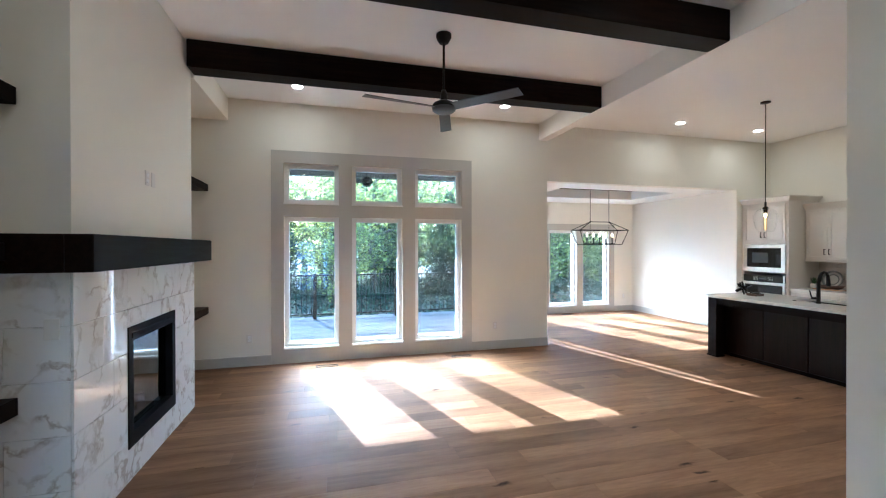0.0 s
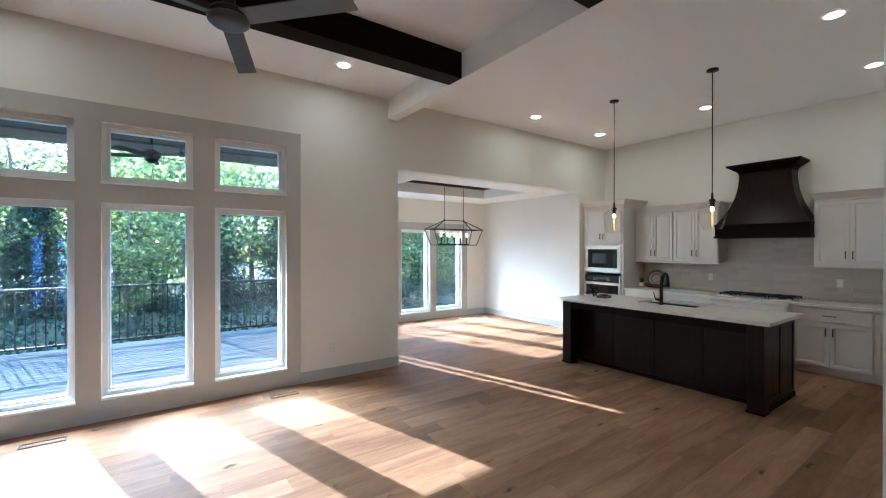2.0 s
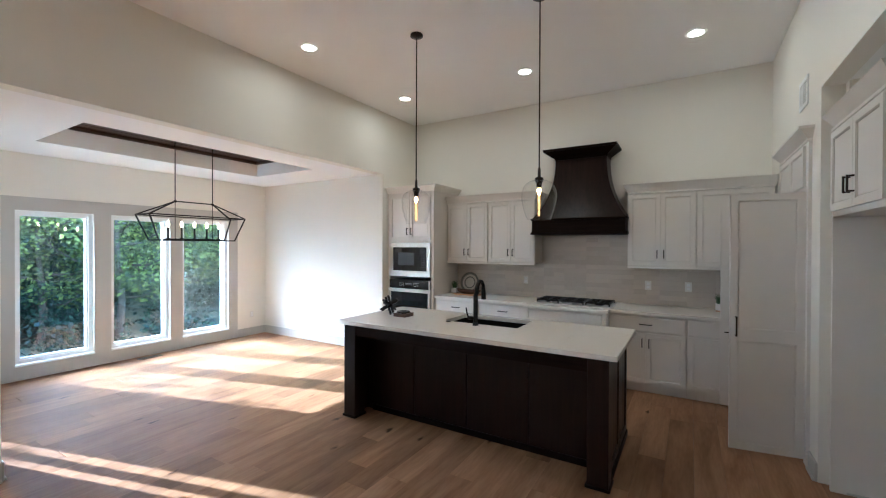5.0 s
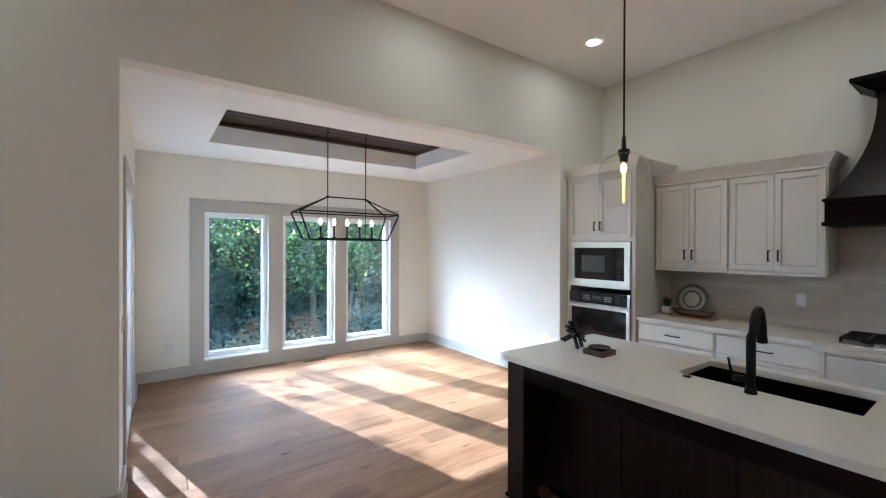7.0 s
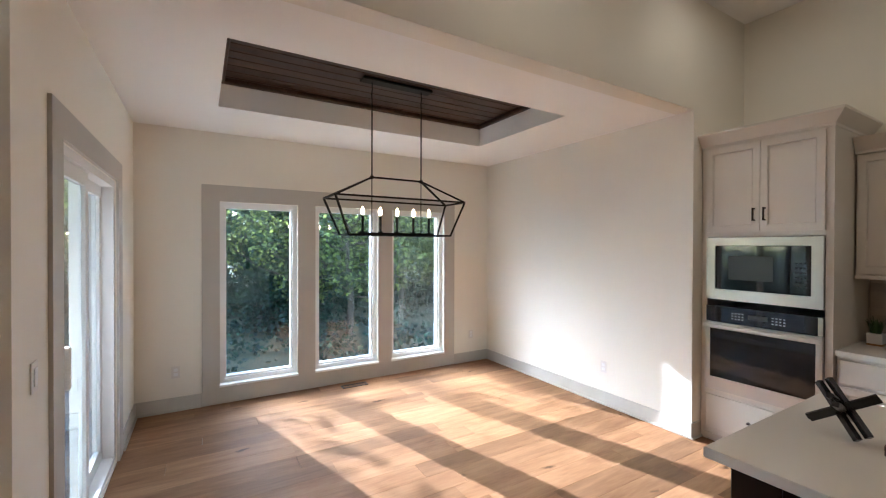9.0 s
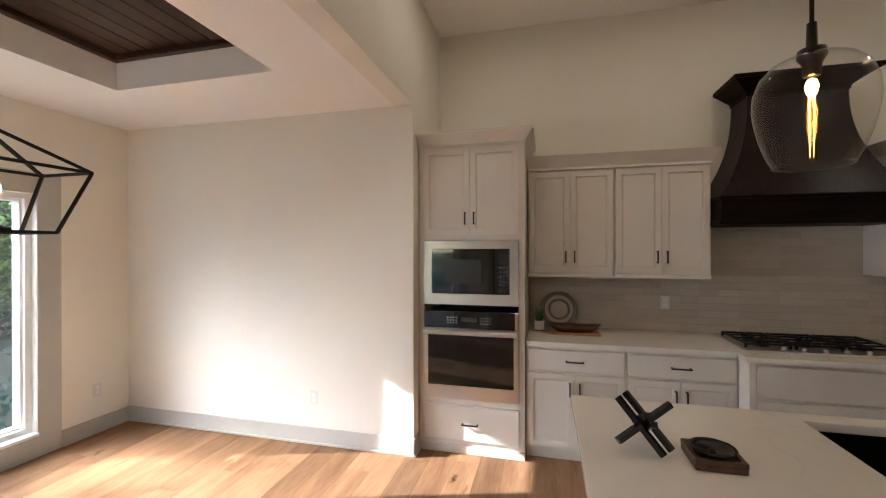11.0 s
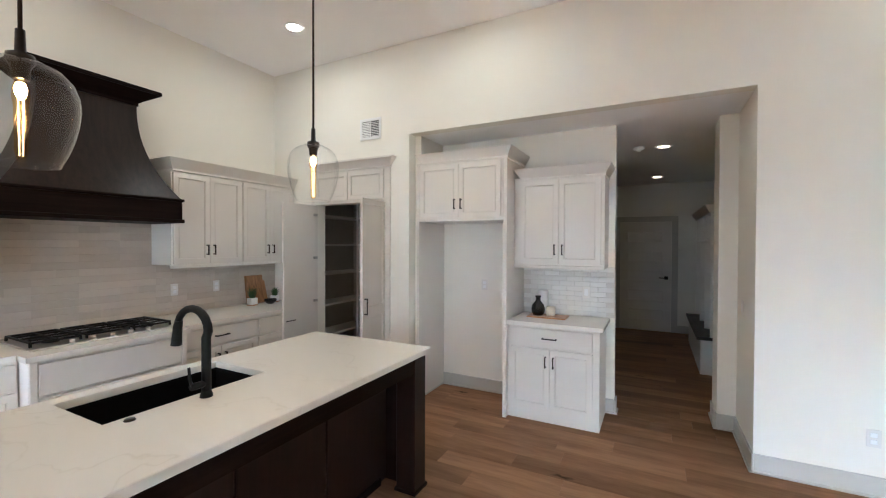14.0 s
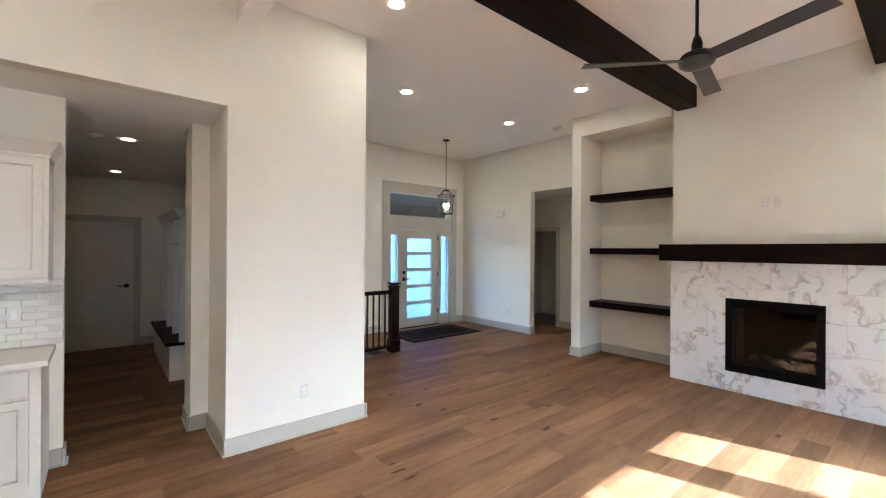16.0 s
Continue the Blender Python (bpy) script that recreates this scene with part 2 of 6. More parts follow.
BLACK = material("matte_black_metal", (0.010, 0.010, 0.010), 0.5, grain=0.05, stain=0.1, spec=0.18)
# Black fan metal, its colour lifted to grey for light on the underside.
FANLIT = material("charcoal_satin_metal", (0.055, 0.056, 0.060), 0.35, grain=0.05, stain=0.1)
BRONZE = material("dark_bronze_metal", (0.028, 0.021, 0.016), 0.38, metal=0.7, grain=0.05, stain=0.1)
SINK = material("black_composite", (0.007, 0.007, 0.007), 0.75, grain=0.2, scale=400, spec=0.02)
STEEL = material("brushed_steel", (0.58, 0.55, 0.52), 0.36, metal=1.0, grain=0.05, scale=60, stain=0.05)
OVENGLASS = material("black_oven_glass", (0.006, 0.006, 0.007), 0.05, spec=0.6)
SLATEGREY = material("dark_grey_panel", (0.03, 0.031, 0.034), 0.3)
PLATEW = material("switch_plate", (0.74, 0.71, 0.66), 0.35)
WHITEPOT = material("white_ceramic", (0.78, 0.76, 0.73), 0.3, grain=0.03)
CREAM = material("cream_wax", (0.74, 0.66, 0.52), 0.5, grain=0.05)
BLACKPOT = material("black_glazed_clay", (0.010, 0.010, 0.011), 0.22, grain=0.1)
PLATE1 = material("stoneware_grey_rim", (0.20, 0.19, 0.17), 0.4, grain=0.2, scale=60)
PLATE2 = material("stoneware_cream", (0.56, 0.51, 0.43), 0.4, grain=0.12, scale=60)
GRASSB = material("potted_grass_blades", (0.045, 0.10, 0.03), 0.6, grain=0.3, vary=0.2)
RUG = material("dark_door_mat", (0.022, 0.019, 0.018), 0.95, grain=0.5, scale=300, bump=0.5, spec=0.03)
RUGB = material("brown_mat_border", (0.09, 0.06, 0.04), 0.95, grain=0.5, scale=300, bump=0.5, spec=0.03)
FIREBLACK = material("matte_black_steel", (0.005, 0.005, 0.005), 0.6, grain=0.05, spec=0.06)
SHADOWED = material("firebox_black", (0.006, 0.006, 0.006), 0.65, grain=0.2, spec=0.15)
SIDING = material("dark_exterior_siding", (0.20, 0.19, 0.18), 0.7, grain=0.1, stain=0.1)
PORCH = material("porch_ceiling_paint", (0.09, 0.085, 0.08), 0.7, grain=0.08, stain=0.1)
DARKPORCH = material("charcoal_porch_boards", (0.022, 0.022, 0.024), 0.8, grain=0.1, stain=0.1, spec=0.05)
HINGE = material("satin_nickel", (0.5, 0.48, 0.45), 0.35, metal=1.0)
PANE = glass("window_glass", (0.84, 0.91, 0.92), 0.0, 1.7)
CLEAR = thin_glass("clear_blown_glass")
# Bulb glass; the filament's warm glow is put into its tint.
BULBGLOW = thin_glass("amber_bulb_glass", (1.0, 0.86, 0.62), 0.06, 0.004)
# Frosted panes; the blue of the daylight outside is put into the tint.
FROST = glass("frosted_glass", (0.075, 0.118, 0.27), 0.55)
FIREGLASS = glass("firebox_glass", (0.55, 0.55, 0.55))
LENS_HALL = emitter("hall_lamp_lens", (1.0, 0.70, 0.38), 0.5)
LENS = emitter("lamp_lens", (1.0, 0.86, 0.66), LAMP)
FILAMENT = emitter("glowing_filament", (1.0, 0.62, 0.30), 0.16)
BULBTOP = emitter("glowing_bulb_top", (1.0, 0.62, 0.30), 9.0)
FLAME = emitter("candle_bulb_glow", (1.0, 0.70, 0.38), 4.0)
BARK = material("bark", (0.075, 0.055, 0.04), 0.9, grain=0.5, scale=12, bump=0.8, stain=0.3)
SOIL = material("woodland_ground", (0.085, 0.075, 0.035), 0.95, grain=0.7, scale=3.0, stain=0.5, bump=0.5)


def leafy(name, color, through):
    m = material(name, color, 0.55, grain=0.5, scale=2.5, stain=0.5, vary=0.3)
    n, l = m.node_tree.nodes, m.node_tree.links
    b = n["Principled BSDF"]
    tr, mx = n.new("ShaderNodeBsdfTranslucent"), n.new("ShaderNodeMixShader")
    geo = n.new("ShaderNodeNewGeometry")
    bend, lone, both = n.new("ShaderNodeMath"), n.new("ShaderNodeMath"), n.new("ShaderNodeHueSaturation")
    bend.operation, lone.operation = "POWER", "MULTIPLY_ADD"
    bend.inputs[1].default_value, lone.inputs[1].default_value, lone.inputs[2].default_value = 2.2, 2.8, 0.25
    l.new(geo.outputs["Random Per Island"], bend.inputs[0])
    l.new(bend.outputs[0], lone.inputs[0])
    l.new(lone.outputs[0], both.inputs["Value"])
    both.inputs["Color"].default_value = (*through, 1)
    l.new(both.outputs[0], tr.inputs["Color"])
    mx.inputs[0].default_value = 0.5
    l.new(b.outputs[0], mx.inputs[1])
    l.new(tr.outputs[0], mx.inputs[2])
    l.new(mx.outputs[0], n["Material Output"].inputs["Surface"])
    return m


LEAF_YELLOW = leafy("maple_leaves", (0.11, 0.11, 0.035), (0.54, 0.53, 0.13))
LEAF_GREEN = leafy("oak_leaves", (0.05, 0.068, 0.028), (0.26, 0.29, 0.075))
LEAF_DARK = leafy("cedar_needles", (0.022, 0.042, 0.030), (0.045, 0.08, 0.045))

# ---- building blocks ----
BASE = {}


def box(bm, x0, x1, y0, y1, z0, z1, bev=0.0):
    made = bmesh.ops.create_cube(bm, size=1, matrix=Matrix.LocRotScale(((x0 + x1) / 2, (y0 + y1) / 2, (z0 + z1) / 2), None, (abs(x1 - x0), abs(y1 - y0), abs(z1 - z0))))
    if bev:
        edges = list({e for v in made["verts"] for e in v.link_edges})
        bmesh.ops.bevel(bm, geom=edges, offset=bev, segments=1, affect="EDGES")
    return bm


def one(*dims, bev=0.0):
    return box(bmesh.new(), *dims, bev=bev)


class Side:
    """A local frame on a face: u along it, n out of it, z up."""

    def __init__(self, origin, u, n):
        self.o, self.u, self.n = Vector(origin), Vector(u).normalized(), Vector(n).normalized()

    def at(self, u, z, d):
        p = self.o + self.u * u + self.n * d
        return Vector((p.x, p.y, p.z + z))

    def slab(self, bm, u0, u1, z0, z1, d0, d1, bev=0.0, flare=0.0):
        """A box on the face; flare widens its top in u and n."""
        pts = []
        for z, f in ((z0, 0.0), (z1, flare)):
            for u, d in ((u0 - f, d0), (u1 + f, d0), (u1 + f, d1 + f), (u0 - f, d1 + f)):
                pts.append(bm.verts.new(self.at(u, z, d)))
        faces = [bm.faces.new([pts[i] for i in q]) for q in ((0, 1, 2, 3), (7, 6, 5, 4), (0, 4, 5, 1), (1, 5, 6, 2), (2, 6, 7, 3), (3, 7, 4, 0))]
        bmesh.ops.recalc_face_normals(bm, faces=faces)
        if bev:
            edges = list({e for v in pts for e in v.link_edges})
            bmesh.ops.bevel(bm, geom=edges, offset=bev, segments=1, affect="EDGES")
        return bm


def tube(bm, pts, r, seg=8, r_end=None):
    """A round bar along a line of points."""
    pts = [Vector(p) for p in pts]
    rings, side = [], None
    for i, p in enumerate(pts):
        way = (pts[min(i + 1, len(pts) - 1)] - pts[max(i - 1, 0)]).normalized()
        if side is None:
            side = way.orthogonal().normalized()
        side = (side - way * side.dot(way)).normalized()
        other = way.cross(side)
        k = i / max(1, len(pts) - 1)
        rr = r if r_end is None else r + (r_end - r) * k
        rings.append([bm.verts.new(p + (side * math.cos(a) + other * math.sin(a)) * rr) for a in (2 * math.pi * j / seg for j in range(seg))])
    faces = []
    for a, b in zip(rings, rings[1:]):
        for j in range(seg):
            f = bm.faces.new((a[j], a[(j + 1) % seg], b[(j + 1) % seg], b[j]))
            f.smooth = seg > 6
            faces.append(f)
    faces += [bm.faces.new(rings[0][::-1]), bm.faces.new(rings[-1])]
    bmesh.ops.recalc_face_normals(bm, faces=faces)
    return bm


def bar(bm, p, q, w):
    """A square bar from p to q."""
    p, q = Vector(p), Vector(q)
    way = (q - p).normalized()
    a = way.orthogonal().normalized() if abs(way.z) > 0.9 else way.cross(Vector((0, 0, 1))).normalized()
    b = way.cross(a)
    vs = [bm.verts.new(c + a * s * w / 2 + b * t * w / 2) for c in (p, q) for s, t in ((-1, -1), (1, -1), (1, 1), (-1, 1))]
    faces = [bm.faces.new([vs[i] for i in f]) for f in ((0, 1, 2, 3), (7, 6, 5, 4), (0, 4, 5, 1), (1, 5, 6, 2), (2, 6, 7, 3), (3, 7, 4, 0))]
    bmesh.ops.recalc_face_normals(bm, faces=faces)
    return bm


def lathe(bm, profile, centre, seg=24, smooth=True):
    """A turned shape: (radius, height) pairs round an upright axis."""
    c, rings, faces = Vector(centre), [], []
    for r, z in profile:
        if r < 1e-5:
            rings.append([bm.verts.new(c + Vector((0, 0, z)))])
        else:
            rings.append([bm.verts.new(c + Vector((r * math.cos(2 * math.pi * j / seg), r * math.sin(2 * math.pi * j / seg), z))) for j in range(seg)])
    for a, b in zip(rings, rings[1:]):
        for j in range(seg):
            k = (j + 1) % seg
            if len(a) == 1 and len(b) == 1:
                continue
            q = (a[0], b[j], b[k]) if len(a) == 1 else (a[j], a[k], b[0]) if len(b) == 1 else (a[j], a[k], b[k], b[j])
            f = bm.faces.new(q)
            f.smooth = smooth
            faces.append(f)
    bmesh.ops.recalc_face_normals(bm, faces=faces)
    return bm


def thing(name, base, label="", category="", group="", kind=""):
    """A thing made of parts: an empty at its base."""
    ob = new(name)
    ob.empty_display_size = 0.1
    ob.location = base
    BASE[ob] = Vector(base)
    return tagged(ob, label, category, group, kind)


def part(name, bm, mat, parent=None, label="", kind=""):
    """One mesh object, given in world places, under a thing or a part."""
    me = bpy.data.meshes.new(name)
    origin = BASE.get(parent, Vector())
    if parent:
        bmesh.ops.translate(bm, verts=bm.verts, vec=-origin)
    bm.to_mesh(me)
    bm.free()
    me.materials.append(mat)
    ob = new(name, me)
    if parent:
        ob.parent = parent
        BASE[ob] = origin
    return tagged(ob, label, kind=kind)


def solo(name, bm, mat, label, category, group="", kind=""):
    """A thing that is one mesh."""
    return tagged(part(name, bm, mat), label, category, group, kind)


def cut(u0, u1, z0, z1, holes):
    """The rectangles that are left of a wall when its openings are taken out."""
    us = sorted({u0, u1, *(min(max(h, u0), u1) for q in holes for h in q[:2])})
    out = []
    for a, b in zip(us, us[1:]):
        if b - a < 1e-6:
            continue
        spans = [(z0, z1)]
        for h0, h1, g0, g1 in holes:
            if h0 < (a + b) / 2 < h1:
                spans = [s for p, q in spans for s in ((p, min(q, g0)), (max(p, g1), q)) if s[1] - s[0] > 1e-6]
        out += [(a, b, p, q) for p, q in spans]
    return out


def sheet(bm, place, u0, u1, v0, v1, holes, d0, d1):
    """One connected slab with openings; place(u, v, d) gives its points."""
    us = sorted({u0, u1, *(min(max(h, u0), u1) for q in holes for h in q[:2])})
    vs = sorted({v0, v1, *(min(max(h, v0), v1) for q in holes for h in q[2:])})
    solid = {(i, j) for i in range(len(us) - 1) for j in range(len(vs) - 1)
             if not any(h0 < (us[i] + us[i + 1]) / 2 < h1 and g0 < (vs[j] + vs[j + 1]) / 2 < g1 for h0, h1, g0, g1 in holes)}
    made, faces = {}, []

    def vert(i, j, k):
        if (i, j, k) not in made:
            made[i, j, k] = bm.verts.new(place(us[i], vs[j], (d0, d1)[k]))
        return made[i, j, k]

    for i, j in sorted(solid):
        for k in (0, 1):
            faces.append(bm.faces.new([vert(a, c, k) for a, c in ((i, j), (i + 1, j), (i + 1, j + 1), (i, j + 1))]))
        for (ni, nj), (p, q) in (((i - 1, j), ((i, j), (i, j + 1))), ((i + 1, j), ((i + 1, j), (i + 1, j + 1))), ((i, j - 1), ((i, j), (i + 1, j))), ((i, j + 1), ((i, j + 1), (i + 1, j + 1)))):
            if (ni, nj) not in solid:
                faces.append(bm.faces.new((vert(*p, 0), vert(*q, 0), vert(*q, 1), vert(*p, 1))))
    bmesh.ops.recalc_face_normals(bm, faces=faces)
    return bm


def wall_x(name, y0, y1, x0, x1, z0, z1, holes=(), mat=None, label="", category="wall"):
    """A wall that runs along x."""
    bm = sheet(bmesh.new(), lambda u, v, d: (u, d, v), x0, x1, z0, z1, holes, y0, y1)
    return solo(name, bm, mat or WALL, label or "smooth cream painted drywall wall", category, kind="structure")


def wall_y(name, x0, x1, y0, y1, z0, z1, holes=(), mat=None, label="", category="wall"):
    """A wall that runs along y."""
    bm = sheet(bmesh.new(), lambda u, v, d: (d, u, v), y0, y1, z0, z1, holes, x0, x1)
    return solo(name, bm, mat or WALL, label or "smooth cream painted drywall wall", category, kind="structure")


# ---- walls, ceilings ----
WIN_X = [(-0.56, 0.20), (0.39, 1.145), (1.345, 2.10)]
WIN_LOW, WIN_HIGH = (0.22, 2.10), (2.30, 2.87)
DIN_X = [(4.33, 5.10), (5.29, 6.055), (6.235, 7.0)]
DIN_Z = (0.19, 2.075)
great_holes = [(a, b, *z) for a, b in WIN_X for z in (WIN_LOW, WIN_HIGH)]
wall_x("wall_north", 6.32, 6.50, -2.05, 3.62, -0.1, CEIL + 0.1, great_holes)
wall_x("wall_dining_north", 9.20, 9.375, 3.47, 7.90, -0.1, 3.2, [(a, b, *DIN_Z) for a, b in DIN_X])
wall_y("wall_dining_west", 3.47, 3.62, 6.50, 9.20, -0.1, 3.2, [(6.86, 8.30, 0.02, 2.10)])
wall_y("wall_dining_east", 7.737, 7.90, 6.47, 9.20, -0.1, 3.2)
wall_x("wall_opening", 6.32, 6.47, 3.62, 8.60, -0.1, CEIL + 0.1, [(3.62, 7.737, -0.2, HEAD)])
wall_y("wall_east", 8.60, 8.75, 1.446, 6.47, -0.1, CEIL + 0.1)
wall_x("wall_south", 1.32, 1.446, 3.68, 8.75, -0.1, CEIL + 0.1, [(6.905, 7.875, -0.2, 2.085), (3.68, 6.60, -0.2, HEAD)])
wall_x("wall_alcove_back", 0.70, 0.82, 4.66, 6.60, -0.1, HEAD)
wall_y("wall_alcove_side", 6.53, 6.66, 0.70, 1.32, -0.1, HEAD)
solo("wall_pier", one(2.453, 3.68, -0.35, 1.446, -0.1, CEIL + 0.1), WALL, "broad cream painted drywall pier", "wall", kind="structure")
solo("wall_hall_jamb", one(3.68, 3.82, 0.40, 0.74, -0.1, HEAD), WALL, "narrow cream painted wall jamb in the hall", "wall", kind="structure")
wall_y("wall_hall_west", 3.18, 3.30, -3.62, -0.35, -0.1, CEIL + 0.1)
wall_y("wall_hall_east", 5.60, 5.72, -3.62, 0.70, -0.1, HEAD)
wall_x("wall_hall_end", -3.74, -3.62, 3.18, 5.72, -0.1, HEAD)
wall_x("wall_front", -2.18, -2.02, -2.20, 3.18, -0.1, CEIL + 0.1, [(-1.65, 0.01, -0.2, 2.88)])
wall_y("wall_entry_west", -2.17, -2.03, -2.02, 1.34, -0.1, CEIL + 0.1, [(-0.07, 1.34, -0.2, 2.79)])
wall_y("wall_passage_west", -3.30, -3.15, -1.72, 1.50, -0.1, 2.79, [(-1.0, -0.24, -0.2, 2.07)])
wall_x("wall_passage_south", -1.84, -1.72, -4.6, -2.17, -0.1, 2.79)
wall_y("wall_room_end", -4.72, -4.60, -1.84, 1.50, -0.1, 2.79)
wall_x("wall_niche_pier", 1.34, 1.50, -4.72, -1.28, -0.1, CEIL + 0.1)
wall_y("wall_west", -2.05, -1.90, 1.50, 6.32, -0.1, CEIL + 0.1)
for i, (a, b) in enumerate(((1.50, 2.81), (4.87, 6.32))):
    solo("niche_header_%d" % (i + 1), one(-1.90, -1.28, a, b, 3.42, CEIL), WALL, "cream drywall header over a shelf niche", "wall", kind="structure")
bm = sheet(bmesh.new(), lambda u, v, d: (d, u, v), 2.83, 4.85, -0.1, CEIL, [(3.43, 4.31, 0.235, 1.095)], -1.88, -1.30)
breast = solo("chimney_breast", bm, WALL, "projecting cream painted chimney breast", "wall", kind="structure")
solo("ceiling", one(-2.2, 8.75, -2.18, 6.50, CEIL, CEIL + 0.12), CEILING, "flat white painted high ceiling", "ceiling", kind="structure")
solo("ceiling_beam", one(3.47, 3.62, 1.446, 6.32, 3.455, CEIL), CEILING, "white drywall dropped beam along the ceiling", "beam", kind="structure")
bm = sheet(bmesh.new(), lambda u, v, d: (u, v, d), 3.62, 7.737, 6.47, 9.20, [(4.29, 6.935, 6.99, 8.29)], HEAD, HEAD + 0.22)
solo("ceiling_dining", bm, CEILING, "white dining ceiling with a recessed tray", "ceiling", kind="structure")
bm = bmesh.new()
box(bm, 4.2, 7.03, 6.91, 8.37, HEAD + 0.27, HEAD + 0.32)
y = 6.92
while y < 8.35:
    box(bm, 4.22, 7.01, y, y + 0.125, HEAD + 0.235, HEAD + 0.27, bev=0.006)
    y += 0.131
solo("ceiling_tray_boards", bm, TRAYW, "dark stained wood planks inside the tray ceiling", "ceiling", kind="structure")
bm = bmesh.new()
for d in ((4.29, 6.935, 6.99, 7.035), (4.29, 6.935, 8.245, 8.29), (4.29, 4.335, 7.035, 8.245), (6.89, 6.935, 7.035, 8.245)):
    box(bm, *d, HEAD + 0.19, HEAD + 0.236, bev=0.008)
solo("trim_tray", bm, TRAYW, "dark stained wood moulding round the tray", "trim", kind="structure")
solo("ceiling_hall", one(3.3, 6.66, -3.62, 1.32, HEAD, HEAD + 0.1), CEILING, "white painted low hall ceiling", "ceiling", kind="structure")
solo("ceiling_passage", one(-4.72, -2.17, -1.84, 1.34, 2.79, 2.9), CEILING, "white painted passage ceiling", "ceiling", kind="structure")
solo("ceiling_pantry", one(6.66, 8.6, 0.0, 1.32, 2.6, 2.7), CEILING, "white painted pantry ceiling", "ceiling", kind="structure")
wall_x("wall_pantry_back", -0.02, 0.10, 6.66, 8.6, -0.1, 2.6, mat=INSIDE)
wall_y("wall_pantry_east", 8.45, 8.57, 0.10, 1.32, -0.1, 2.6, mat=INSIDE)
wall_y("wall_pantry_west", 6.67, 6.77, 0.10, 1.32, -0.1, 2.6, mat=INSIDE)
solo("roof_slab", one(-4.9, 9.0, -3.9, 6.5, CEIL + 0.13, CEIL + 0.35), SIDING, "plain roof over the tall rooms", "roof", kind="structure")
solo("roof_slab_dining", one(3.3, 8.1, 6.5, 9.6, 3.22, 3.42), SIDING, "plain roof over the dining room", "roof", kind="structure")


# ---- windows ----
def window(i, side, u0, u1, z0, z1, depth, label, fw=0.045):
    """A fixed vinyl window in its opening: a frame, a sill, a pane."""
    w = thing("window_%d" % i, side.at((u0 + u1) / 2, z0, -depth / 2), label, "window", kind="structure")
    bm = sheet(bmesh.new(), side.at, u0, u1, z0, z1, [(u0 + fw, u1 - fw, z0 + fw, z1 - fw)], -depth + 0.01, -0.045)
    f = part("window_frame", bm, VINYL, w)
    g = fw + 0.018
    part("sash", sheet(bmesh.new(), side.at, u0 + fw, u1 - fw, z0 + fw, z1 - fw, [(u0 + g, u1 - g, z0 + g, z1 - g)], -depth + 0.02, -0.075), VINYL, f)
    part("window_sill", side.slab(bmesh.new(), u0 - 0.005, u1 + 0.005, z0 - 0.022, z0 + 0.004, -0.05, 0.030, bev=0.004), VINYL, w)
    pane = part("pane", side.slab(bmesh.new(), u0 + fw, u1 - fw, z0 + fw, z1 - fw, -0.112, -0.106), PANE, w)
    pane.visible_shadow = False
    return w


def casing(name, side, u0, u1, z0, z1, holes, depth=0.016):
    bm = sheet(bmesh.new(), side.at, u0, u1, z0, z1, holes, 0.0, depth)
    return solo(name, bm, TRIM, "flat greige painted wood casing", "trim", kind="structure")


NORTH = Side((0, 6.32, 0), (1, 0, 0), (0, -1, 0))
DINING = Side((0, 9.20, 0), (1, 0, 0), (0, -1, 0))
casing("trim_great_windows", NORTH, -0.73, 2.265, 0.0, 3.045, great_holes)
casing("trim_dining_windows", DINING, 4.17, 7.165, 0.0, 2.24, [(a, b, *DIN_Z) for a, b in DIN_X])
k = 0
for a, b in WIN_X:
    for z in (WIN_LOW, WIN_HIGH):
        k += 1
        window(k, NORTH, a, b, *z, 0.18, "tall white vinyl fixed window" if z is WIN_LOW else "small white vinyl transom window")
for a, b in DIN_X:
    k += 1
    window(k, DINING, a, b, *DIN_Z, 0.175, "tall white vinyl dining window facing trees")

# sliding door to the deck
WESTD = Side((3.62, 0, 0), (0, 1, 0), (1, 0, 0))
slider = thing("door_1", (3.55, 7.58, 0), "white vinyl sliding glass door to the deck", "door", kind="structure")
bm = sheet(bmesh.new(), WESTD.at, 6.86, 8.30, 0.02, 2.10, [(6.91, 8.25, 0.06, 2.05)], -0.14, -0.01)
part("door_frame", bm, VINYL, slider)
for a, b, d in ((6.91, 7.60, -0.075), (7.56, 8.25, -0.12)):
    bm = sheet(bmesh.new(), WESTD.at, a, b, 0.06, 2.05, [(a + 0.07, b - 0.07, 0.15, 1.97)], d, d + 0.04)
    leaf = part("sliding_panel", bm, VINYL, slider)
    g = part("pane", WESTD.slab(bmesh.new(), a + 0.07, b - 0.07, 0.15, 1.97, d + 0.017, d + 0.023), PANE, leaf)
    g.visible_shadow = False
part("door_handle", WESTD.slab(bmesh.new(), 6.93, 6.96, 0.95, 1.15, -0.035, 0.02, bev=0.006), VINYL, slider)
casing("trim_slider", WESTD, 6.70, 8.46, 0.0, 2.25, [(6.86, 8.30, -0.1, 2.10)])


